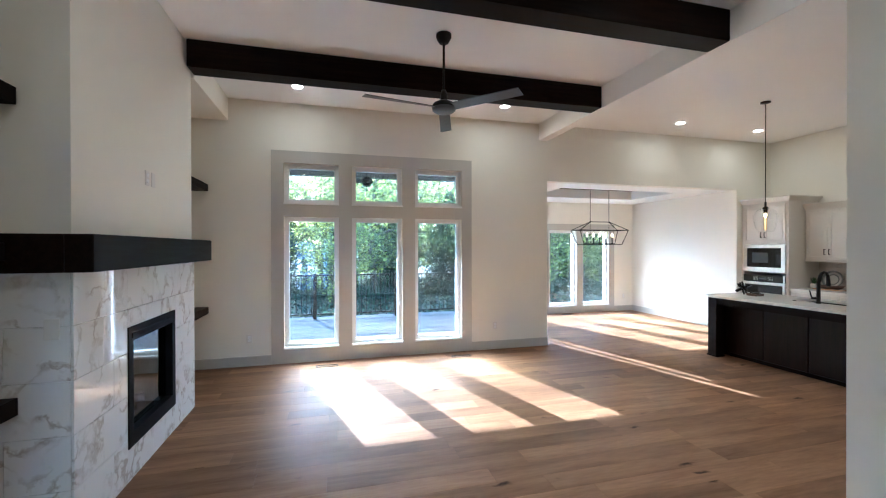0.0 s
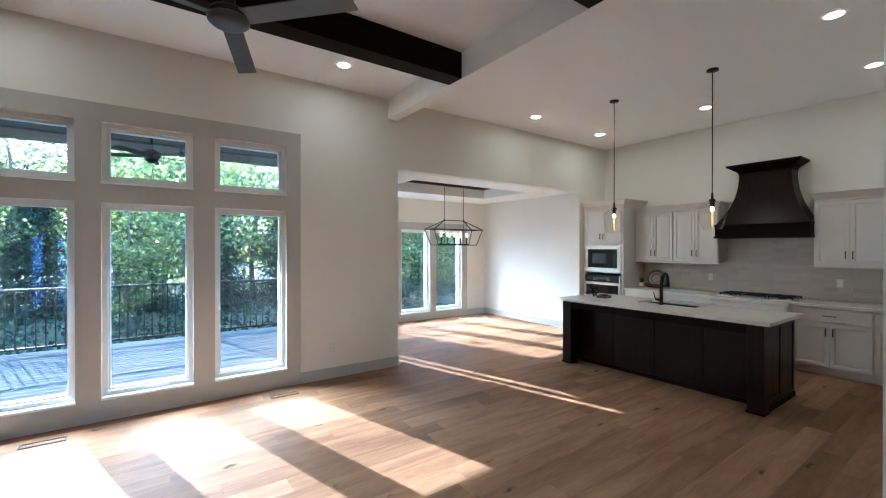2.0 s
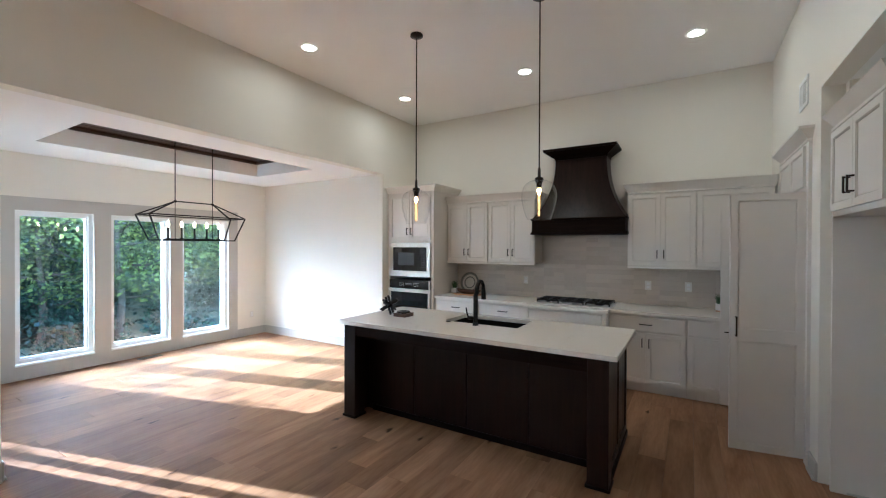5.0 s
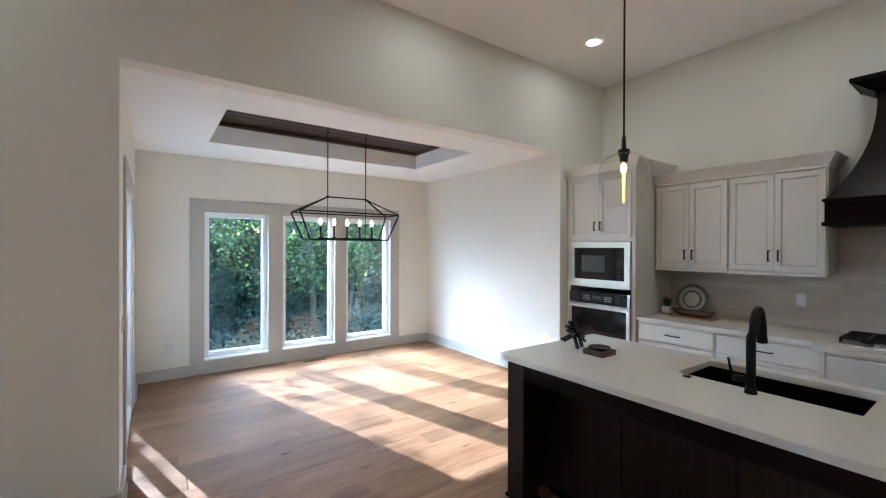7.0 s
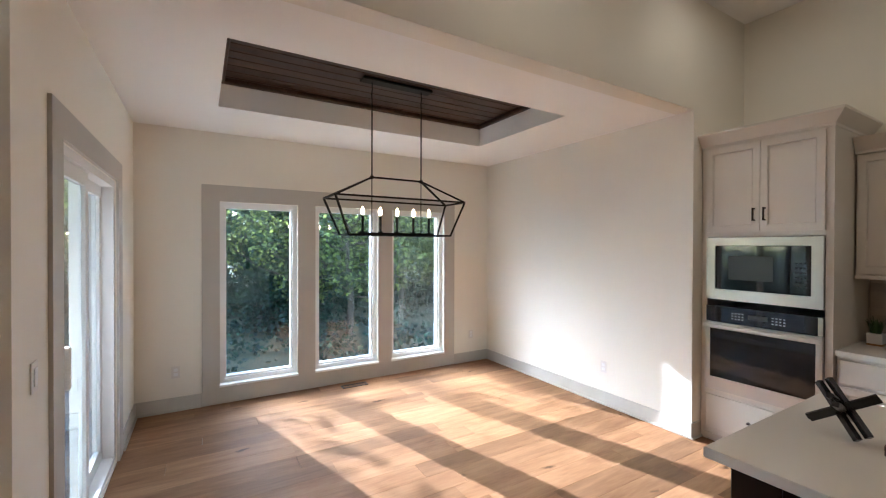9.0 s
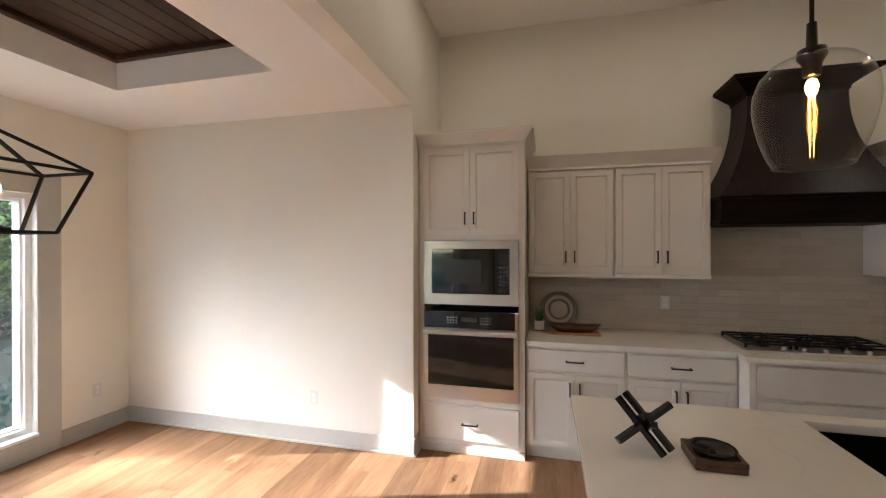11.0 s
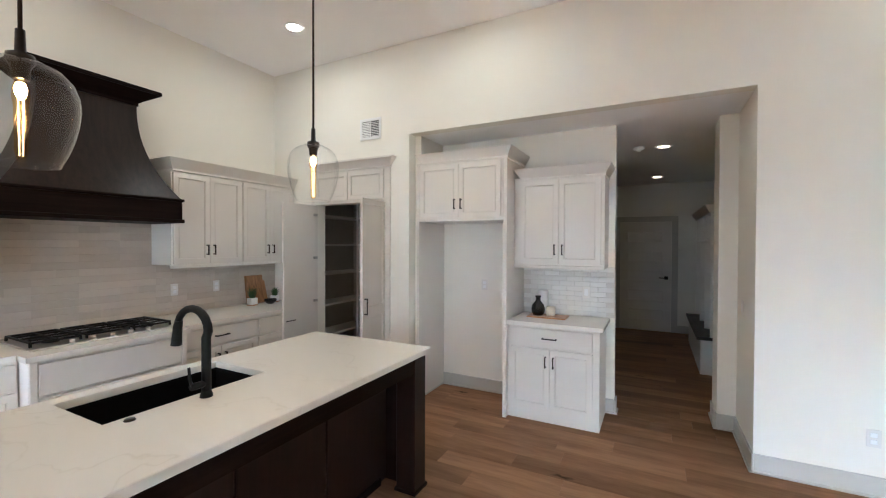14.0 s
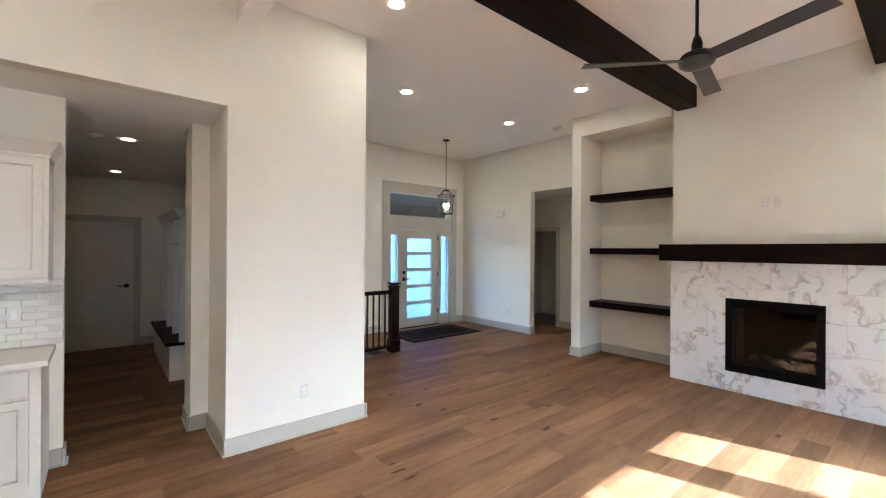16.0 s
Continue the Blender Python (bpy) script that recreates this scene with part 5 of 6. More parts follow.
# ---- pendants ----
def pendant(x, y):
    p = thing("pendant_light", (x, y, CEIL), "clear blown glass pendant with glowing filament bulb", "pendant light", "island pendants")
    part("canopy", lathe(bmesh.new(), [(0, 0), (0.062, 0), (0.062, -0.018), (0.02, -0.026), (0, -0.026)], (x, y, CEIL - 0.001)), BRONZE, p)
    part("rod", tube(bmesh.new(), [(x, y, CEIL - 0.02), (x, y, 2.26)], 0.006, 8), BRONZE, p)
    part("socket", lathe(bmesh.new(), [(0, 0.10), (0.012, 0.10), (0.014, 0.03), (0.034, 0.022), (0.036, 0.0), (0.024, -0.02), (0.022, -0.055), (0, -0.055)], (x, y, 2.20), 20), BRONZE, p)
    prof = [(0.030, 2.205), (0.062, 2.199), (0.100, 2.180), (0.127, 2.150), (0.142, 2.108), (0.145, 2.065), (0.140, 2.02), (0.128, 1.965), (0.110, 1.912), (0.094, 1.880)]
    shade = part("glass_shade", lathe(bmesh.new(), prof, (x, y, 0), 36), CLEAR, p)
    part("rim", tube(bmesh.new(), [(x + 0.094 * math.cos(k * math.pi / 20), y + 0.094 * math.sin(k * math.pi / 20), 1.879) for k in range(41)], 0.0022, 6), CLEAR, shade)
    bulb = part("bulb", lathe(bmesh.new(), [(0.013, 2.145), (0.020, 2.118), (0.022, 2.09), (0.017, 2.06), (0.016, 1.915), (0.010, 1.895), (0, 1.893)], (x, y, 0), 16), BULBGLOW, p)
    bulb.visible_shadow = False
    f = bmesh.new()
    for k in range(4):
        a = math.pi / 2 * k + 0.4
        tube(f, [(x + 0.003 * math.cos(a), y + 0.003 * math.sin(a), 2.13), (x + 0.009 * math.cos(a), y + 0.009 * math.sin(a), 2.09), (x + 0.005 * math.cos(a), y + 0.006 * math.sin(a), 1.905)], 0.0011, 5)
    part("filament", f, FILAMENT, bulb)
    part("filament_mount", lathe(bmesh.new(), [(0, 2.138), (0.011, 2.132), (0.016, 2.115), (0.013, 2.096), (0.005, 2.082), (0, 2.080)], (x, y, 0), 14), BULBTOP, bulb, "bright glowing top of the filament")
    return p


pendant(6.095, 4.54)
pendant(6.095, 3.30)

# ---- chandelier ----
ch = thing("linear_chandelier", (5.62, 7.66, 2.995), "black open cage linear chandelier with candle bulbs", "chandelier")
part("canopy", one(5.30, 5.94, 7.61, 7.71, 2.985, 3.008, bev=0.004), BLACK, ch)
for x in (5.39, 5.85):
    part("chain", tube(bmesh.new(), [(x, 7.66, 2.99), (x + 0.004, 7.663, 2.93), (x - 0.003, 7.658, 2.88), (x, 7.66, 2.80)], 0.005, 6), BLACK, ch)
    part("rod", tube(bmesh.new(), [(x, 7.66, 2.80), (x, 7.66, 2.19)], 0.006, 8), BLACK, ch)
    part("rod_joint", lathe(bmesh.new(), [(0, 0.018), (0.016, 0.01), (0.018, 0), (0.016, -0.01), (0, -0.018)], (x, 7.66, 2.195), 14), BLACK, ch)
    part("stem", tube(bmesh.new(), [(x, 7.66, 2.19), (x, 7.66, 1.735)], 0.004, 6), BLACK, ch)
up = [(5.035, 7.49, 2.015), (6.205, 7.49, 2.015), (6.205, 7.83, 2.015), (5.035, 7.83, 2.015)]
lo = [(5.155, 7.54, 1.715), (6.085, 7.54, 1.715), (6.085, 7.78, 1.715), (5.155, 7.78, 1.715)]
for q in (up, lo):
    bm = bmesh.new()
    for i in range(4):
        bar(bm, q[i], q[(i + 1) % 4], 0.014)
    part("frame_ring", bm, BLACK, ch)
part("ridge_bar", bar(bmesh.new(), (5.39, 7.66, 2.195), (5.85, 7.66, 2.195), 0.014), BLACK, ch)
for i in range(4):
    part("corner_bar", bar(bmesh.new(), up[i], lo[i], 0.014), BLACK, ch)
    part("ridge_strut", bar(bmesh.new(), up[i], (5.39 if i in (0, 3) else 5.85, 7.66, 2.195), 0.014), BLACK, ch)
part("candle_rail", one(5.27, 5.97, 7.64, 7.68, 1.722, 1.735), BLACK, ch)
part("cross_bar", one(5.155, 6.085, 7.695, 7.665, 1.710, 1.722), BLACK, ch)
for i in range(5):
    x = 5.31 + 0.155 * i
    cd = part("candle", lathe(bmesh.new(), [(0, 0), (0.022, 0), (0.022, 0.008), (0.011, 0.01), (0.011, 0.14), (0, 0.14)], (x, 7.66, 1.735), 14), BLACK, ch)
    part("bulb", lathe(bmesh.new(), [(0, 0), (0.010, 0.008), (0.0155, 0.028), (0.012, 0.05), (0.004, 0.07), (0, 0.076)], (x, 7.66, 1.876), 14), FLAME, cd)

# ---- counter things ----
pl = thing("decorative_plate", (8.5, 5.20, 0.922), "round stoneware plate with grey rim leaning on the backsplash", "plate")
m = Matrix.Translation((8.515, 5.19, 1.085)) @ Matrix.Rotation(radians(-78), 4, "Y")
for nm, prof, mt in (("rim", [(0.158, 0.014), (0.160, 0.018), (0.125, 0.008), (0.125, 0.0)], PLATE1), ("band", [(0.126, 0.0085), (0.095, 0.006), (0.095, 0.0)], PLATE2), ("inner_ring", [(0.0955, 0.0062), (0.075, 0.005), (0.075, 0)], PLATE1), ("centre", [(0.0755, 0.0055), (0.0, 0.004), (0.0, -0.002), (0.1, -0.002), (0.157, 0.012)], PLATE2)):
    bm = lathe(bmesh.new(), prof, (0, 0, 0), 40)
    bmesh.ops.transform(bm, matrix=m, verts=bm.verts)
    part(nm, bm, mt, pl)


def potted_grass(x, y, z, s=1.0):
    p = thing("potted_grass", (x, y, z), "small green grass plant in a white square pot", "potted plant", "counter plants")
    part("pot", one(x - 0.042 * s, x + 0.042 * s, y - 0.042 * s, y + 0.042 * s, z + 0.012, z + 0.085 * s, bev=0.004), WHITEPOT, p)
    part("pot_base", one(x - 0.040 * s, x + 0.040 * s, y - 0.040 * s, y + 0.040 * s, z, z + 0.0125), BOARDW, p)
    bm = bmesh.new()
    rnd = random.Random(int(y * 100))
    for i in range(150):
        a, r = rnd.uniform(0, 6.283), rnd.uniform(0, 0.032) * s
        b = Vector((x + r * math.cos(a), y + r * math.sin(a), z + 0.08 * s))
        lean, h = rnd.uniform(0.01, 0.055) * s, rnd.uniform(0.07, 0.13) * s
        t = b + Vector((lean * math.cos(a), lean * math.sin(a), h))
        sd = Vector((-math.sin(a), math.cos(a), 0)) * 0.0022
        mid = b.lerp(t, 0.55) + Vector((-lean * 0.2 * math.cos(a), -lean * 0.2 * math.sin(a), 0))
        v = [bm.verts.new(c) for c in (b - sd, b + sd, mid + sd, mid - sd, t)]
        bm.faces.new(v[:4])
        bm.faces.new((v[3], v[2], v[4]))
    part("grass", bm, GRASSB, p)
    return p


potted_grass(8.33, 5.36, 0.922)
potted_grass(8.40, 1.93, 0.922)
potted_grass(8.42, 1.60, 0.922, 0.9)
bd = solo("cutting_board", one(8.17, 8.34, 4.87, 5.28, 0.922, 0.938, bev=0.004), BOARDW, "flat acacia wood serving board on the counter", "board")
bowl = bmesh.new()
rows = []
for sx, sy, z in ((0.035, 0.13, 0.0), (0.062, 0.185, 0.03), (0.075, 0.215, 0.058), (0.068, 0.205, 0.056), (0.052, 0.165, 0.026), (0.025, 0.11, 0.012)):
    rows.append([bowl.verts.new((8.255 + sx * math.cos(a), 5.075 + sy * math.copysign(abs(math.sin(a)) ** 0.8, math.sin(a)), 0.939 + z + 0.014 * abs(math.sin(a)) ** 3 * (z > 0.05))) for a in (2 * math.pi * j / 28 for j in range(28))])
fs = []
for a, b in zip(rows, rows[1:]):
    for j in range(28):
        f = bowl.faces.new((a[j], a[(j + 1) % 28], b[(j + 1) % 28], b[j]))
        f.smooth = True
        fs.append(f)
fs += [bowl.faces.new(rows[0]), bowl.faces.new(rows[-1])]
bmesh.ops.recalc_face_normals(bowl, faces=fs)
solo("dough_bowl", bowl, TRAYB, "long dark wooden dough bowl resting on a board", "bowl")


def leaning_board(y, h, w, tilt, label):
    bm = bmesh.new()
    box(bm, -0.009, 0.009, -w / 2, w / 2, 0, h, bev=0.006)
    bmesh.ops.transform(bm, matrix=Matrix.Translation((8.575 - 0.012 - h * math.sin(tilt), y, 0.9225)) @ Matrix.Rotation(tilt, 4, "Y"), verts=bm.verts)
    return solo("cutting_board", bm, BOARDW, label, "board", "leaning boards")


leaning_board(1.79, 0.33, 0.24, radians(7), "large acacia cutting board leaning on the backsplash")
leaning_board(1.74, 0.27, 0.20, radians(16), "smaller acacia cutting board leaning in front of another")
solo("black_bowl", lathe(bmesh.new(), [(0, 0), (0.035, 0), (0.065, 0.03), (0.07, 0.055), (0.064, 0.055), (0.055, 0.03), (0, 0.012)], (8.33, 1.74, 0.9225), 24), BLACKPOT, "small black bowl on the counter", "bowl")
solo("serving_board", one(5.06, 5.43, 0.95, 1.16, 0.92, 0.934, bev=0.004), BOARDW, "round-edged wood board on the coffee bar", "board")
solo("bottle_vase", lathe(bmesh.new(), [(0, 0), (0.045, 0), (0.062, 0.03), (0.066, 0.065), (0.055, 0.105), (0.025, 0.14), (0.022, 0.17), (0.03, 0.19), (0.022, 0.19), (0, 0.185)], (5.34, 1.06, 0.9345), 28), BLACKPOT, "black glazed bottle vase on a board", "vase")
solo("mug", lathe(bmesh.new(), [(0, 0), (0.04, 0), (0.043, 0.01), (0.043, 0.085), (0.038, 0.085), (0.037, 0.012), (0, 0.01)], (5.22, 1.04, 0.9345), 24), CREAM, "cream ceramic mug beside the vase", "mug")
solo("candle", lathe(bmesh.new(), [(0, 0), (0.045, 0), (0.047, 0.004), (0.047, 0.24), (0.043, 0.245), (0, 0.242)], (5.33, 0.90, 0.921), 24), WHITEPOT, "tall white pillar candle on the coffee bar", "candle")

# ---- entry: lantern, mat, stair rail ----
LX, LY = -0.57, -0.92
lan = thing("lantern_pendant", (LX, LY, CEIL), "bronze glass lantern pendant hanging in the entry", "pendant light")
part("canopy", lathe(bmesh.new(), [(0, 0), (0.065, 0), (0.065, -0.02), (0, -0.028)], (LX, LY, CEIL - 0.001)), BRONZE, lan)
part("rod", tube(bmesh.new(), [(LX, LY, CEIL - 0.02), (LX, LY, 2.76)], 0.006, 8), BRONZE, lan)
for r, z in ((0.165, 2.66), (0.135, 2.32), (0.05, 2.76)):
    part("ring", lathe(bmesh.new(), [(r, z), (r + 0.007, z), (r + 0.007, z + 0.014), (r, z + 0.014), (r, z)], (LX, LY, 0), 28, False), BRONZE, lan)
part("glass_shade", lathe(bmesh.new(), [(0.158, 2.66), (0.128, 2.325), (0.126, 2.325), (0.156, 2.66), (0.158, 2.66)], (LX, LY, 0), 28), CLEAR, lan)
for k in range(4):
    a = math.pi / 2 * k + 0.3
    c, s = math.cos(a), math.sin(a)
    part("rib", bar(bmesh.new(), (LX + 0.168 * c, LY + 0.168 * s, 2.667), (LX + 0.138 * c, LY + 0.138 * s, 2.327), 0.008), BRONZE, lan)
    part("arm", bar(bmesh.new(), (LX + 0.055 * c, LY + 0.055 * s, 2.767), (LX + 0.168 * c, LY + 0.168 * s, 2.67), 0.008), BRONZE, lan)
for k in range(3):
    a = 2.09 * k
    x, y = LX + 0.045 * math.cos(a), LY + 0.045 * math.sin(a)
    cd = part("candle", tube(bmesh.new(), [(x, y, 2.36), (x, y, 2.45)], 0.011, 10), WHITEPOT, lan)
    part("bulb", lathe(bmesh.new(), [(0, 0), (0.011, 0.01), (0.016, 0.03), (0.011, 0.055), (0, 0.075)], (x, y, 2.45), 12), FLAME, cd)
mat = thing("door_mat", (-0.62, -1.25, 0), "dark woven door mat with brown border stripe", "door mat")
part("field", one(-1.45, 0.22, -1.80, -0.82, 0.0, 0.010, bev=0.003), RUG, mat)
bm = bmesh.new()
for a, b, p, q in cut(-1.33, 0.10, -1.68, -0.94, [(-1.29, 0.06, -1.64, -0.98)]):
    box(bm, a, b, p, q, 0.010, 0.0125)
part("border_stripe", bm, RUGB, mat)

rail = thing("stair_railing", (1.6, -0.56, 0), "dark espresso stair railing with square balusters and newel", "railing")
part("newel_post", one(0.75, 0.88, -0.625, -0.495, 0.0, 1.04, bev=0.004), DARKZ, rail)
bm = one(0.735, 0.895, -0.64, -0.48, 1.04, 1.06, bev=0.004)
box(bm, 0.76, 0.87, -0.615, -0.505, 1.06, 1.085, bev=0.004)
box(bm, 0.73, 0.90, -0.645, -0.475, 1.085, 1.11, bev=0.006)
part("newel_cap", bm, DARKZ, rail)
bm = one(0.735, 0.895, -0.64, -0.48, 0.0, 0.20, bev=0.004)
part("newel_base", bm, DARKZ, rail)
part("handrail", one(0.88, 2.449, -0.592, -0.528, 0.93, 0.99, bev=0.008), DARKW, rail)
part("bottom_rail", one(0.88, 2.449, -0.59, -0.53, 0.07, 0.11, bev=0.004), DARKW, rail)
x = 0.98
while x < 2.44:
    part("baluster", one(x - 0.011, x + 0.011, -0.571, -0.549, 0.11, 0.93), DARKZ, rail)
    x += 0.105
wr = thing("stair_handrail", (2.0, -2.1, 0.9), "dark wooden wall handrail along the stairwell", "handrail")
part("rail", tube(bmesh.new(), [(1.0, -1.95, 0.95), (3.1, -1.95, -0.45)], 0.024, 10), DARKW, wr)
for x in (1.3, 2.4):
    z = 0.95 - (x - 1.0) * 0.667
    part("bracket", tube(bmesh.new(), [(x, -2.019, z - 0.05), (x, -1.95, z - 0.015)], 0.008, 8), BLACK, wr)
for i in range(8):
    solo("stair_step", one(1.0 + 0.27 * i, 1.29 + 0.27 * i, -2.019, -0.64, -0.19 * (i + 1) - 0.04, -0.19 * (i + 1), bev=0.004), FLOOR, "oak stair tread going down", "stair", "stair treads", "structure")

# ---- mudroom lockers ----
lk = thing("mudroom_lockers", (3.56, -1.98, 0), "off-white mudroom locker bench with dark wooden seats", "lockers")
for y0, y1 in ((-2.97, -2.0), (-2.0, -0.98)):
    part("bench_box", one(3.301, 3.80, y0 + 0.001, y1 - 0.001, 0.0, 0.43), CAB, lk)
    part("bench_seat", one(3.301, 3.84, y0 + 0.001, y1 - 0.001, 0.43, 0.47, bev=0.004), DARKY, lk, "dark wooden bench seat")
part("back_panel", one(3.301, 3.32, -2.97, -0.98, 0.47, 2.05), CAB, lk)
for y0 in (-2.97, -2.31, -1.655, -1.0):
    part("divider", one(3.32, 3.70, y0, y0 + 0.02, 0.47, 2.05), CAB, lk)
for z in (1.68, 2.03):
    part("shelf", one(3.32, 3.72, -2.97, -0.98, z, z + 0.022), CAB, lk)
part("crown_moulding", Side((3.72, 0, 0), (0, 1, 0), (1, 0, 0)).slab(bmesh.new(), -2.97, -0.98, 2.05, 2.13, -0.40, 0.005, flare=0.05), CAB, lk)
for y0 in (-2.64, -1.98, -1.33):
    for z in (1.0, 1.3, 1.5):
        part("hook_rail", one(3.32, 3.335, y0 - 0.25, y0 + 0.25, z, z + 0.06), CAB, lk)
    part("coat_hook", tube(bmesh.new(), [(3.335, y0, 1.53), (3.39, y0, 1.52), (3.40, y0, 1.56)], 0.007, 8), BLACK, lk)


# ---- deck, porch, garden ----
deck = thing("deck", (0.5, 8.2, -0.06), "weathered grey wooden deck outside the windows", "deck", kind="structure")
y = 6.52
while y < 10.4:
    part("board", one(-4.2, 3.44, y, y + 0.135, -0.06, -0.032, bev=0.004), DECKW, deck)
    y += 0.142
part("joists", one(-4.2, 3.44, 6.52, 10.4, -0.30, -0.065), SIDING, deck)
dr = thing("deck_railing", (-0.4, 10.2, 0), "dark bronze metal deck railing with thin balusters", "railing")
part("top_rail", one(-4.2, 3.42, 10.17, 10.22, 0.98, 1.02, bev=0.004), BRONZE, dr)
part("bottom_rail", one(-4.2, 3.42, 10.18, 10.21, 0.07, 0.10), BRONZE, dr)
for x in (-4.15, -2.25, -0.30, 1.62, 3.38):
    part("post", one(x - 0.04, x + 0.04, 10.155, 10.235, -0.03, 1.05, bev=0.004), BRONZE, dr)
x = -4.05
bal = None
while x < 3.35:
    if bal is None:
        bal = part("baluster", one(x - 0.009, x + 0.009, 10.186, 10.204, 0.10, 0.98), BRONZE, dr)
        bx = x
    else:
        o = new("baluster", bal.data)
        o.parent, o.location = dr, (x - bx, 0, 0)
    x += 0.115
porch = thing("porch_roof", (-0.3, 8.2, 3.3), "dark painted porch roof over the deck", "roof", kind="structure")
part("porch_ceiling", one(-4.4, 3.40, 6.52, 10.0, 3.45, 3.55), PORCH, porch)
part("porch_beam", one(-4.4, 3.40, 9.80, 10.0, 3.30, 3.45), PORCH, porch)
part("fascia", one(-4.45, 3.42, 10.0, 10.04, 3.31, 3.65), PORCH, porch)
for x in (-4.2, 3.25):
    solo("porch_post", one(x - 0.08, x + 0.08, 9.82, 9.98, -0.03, 3.31, bev=0.006), PORCH, "dark painted square porch post", "post", "porch posts", "structure")
pf = thing("porch_fan", (0.78, 8.5, 3.45), "dark five blade ceiling fan on the porch", "ceiling fan")
part("downrod", tube(bmesh.new(), [(0.78, 8.5, 3.45), (0.78, 8.5, 3.06)], 0.014, 8), BLACK, pf)
part("motor", lathe(bmesh.new(), [(0, 0.09), (0.05, 0.09), (0.11, 0.05), (0.12, 0.0), (0.08, -0.05), (0.05, -0.10), (0, -0.11)], (0.78, 8.5, 2.99), 20), BLACK, pf)
for k in range(5):
    a = radians(72 * k + 15)
    c, s = math.cos(a), math.sin(a)
    bm = bmesh.new()
    rows = [[bm.verts.new((0.78 + c * r - s * o, 8.5 + s * r + c * o, 2.98 + h)) for o, h in ((-w, -0.012), (w, 0.012), (w, 0.02), (-w, -0.004))] for r, w in ((0.1, 0.03), (0.2, 0.06), (0.5, 0.068), (0.62, 0.055))]
    for p, q in zip(rows, rows[1:]):
        for j in range(4):
            bm.faces.new((p[j], p[(j + 1) % 4], q[(j + 1) % 4], q[j]))
    bm.faces.new(rows[0])
    bm.faces.new(rows[-1])
    bmesh.ops.recalc_face_normals(bm, faces=bm.faces)
    part("blade", bm, BLACK, pf)

# front porch
fp = thing("front_porch", (-0.8, -3.6, 3.0), "dark painted front porch roof and slab", "porch", kind="structure")
part("porch_ceiling", one(-8.0, 2.4, -5.2, -2.19, 2.98, 3.08), DARKPORCH, fp)
part("porch_beam", one(-8.0, 2.4, -5.2, -5.0, 2.48, 2.98), DARKPORCH, fp)
part("porch_slab", one(-8.0, 2.4, -5.2, -2.19, -0.30, -0.05), GROUT, fp)
for x in (-7.8, 2.2):
    part("porch_post", one(x - 0.1, x + 0.1, -5.19, -5.01, -0.05, 2.48, bev=0.006), PORCH, fp)

# ground: one sheet, hilly far off, flat under the house
bm = bmesh.new()
steps = [-400, -150, -60, -30, -18, -12, -8, -4, 0, 4, 8, 12, 16, 20, 25, 30, 40, 60, 100, 180, 400]
grid = []
for gy in steps:
    row = []
    for gx in steps:
        far = max(0.0, math.hypot(gx - 2, gy - 4) - 14)
        z = -0.75 - 0.35 * min(1, far / 8) + 0.25 * noise.noise(Vector((gx * 0.13, gy * 0.13, 0))) * min(1, far / 6)
        row.append(bm.verts.new((gx, gy + 4, z)))
    grid.append(row)
for a, b in zip(grid, grid[1:]):
    for i in range(len(a) - 1):
        bm.faces.new((a[i], a[i + 1], b[i + 1], b[i])).smooth = True
solo("ground", bm, SOIL, "woodland ground with grass and fallen leaves", "ground", kind="structure")
fl = thing("foundation", (2.5, 1.5, -0.7), "plain house foundation", "foundation", kind="structure")
part("wall", one(-4.7, 8.7, -3.7, 6.48, -0.85, -0.12), SIDING, fl)
part("wall", one(3.5, 7.88, 6.48, 9.36, -0.85, -0.12), SIDING, fl)


def leaf_cloud(bm, centre, spread, count, size, rnd, droop=0.0):
    """Many small folded leaves scattered round a clump's centre."""
    for _ in range(count):
        while True:
            d = Vector((rnd.uniform(-1, 1), rnd.uniform(-1, 1), rnd.uniform(-1, 1)))
            if d.length < 1:
                break
        p = centre + Vector((d.x * spread, d.y * spread, d.z * spread * 0.75))
        u = Vector((rnd.gauss(0, 1), rnd.gauss(0, 1), rnd.gauss(0, 0.6) - droop)).normalized()
        w = u.orthogonal().normalized()
        w = (Matrix.Rotation(rnd.uniform(0, 6.28), 3, u) @ w) * size * rnd.uniform(0.3, 0.5)
        u = u * size * rnd.uniform(0.7, 1.3)
        v = [bm.verts.new(q) for q in (p - u * 0.5, p + w * 0.9, p + u * 0.5, p - w)]
        bm.faces.new(v)


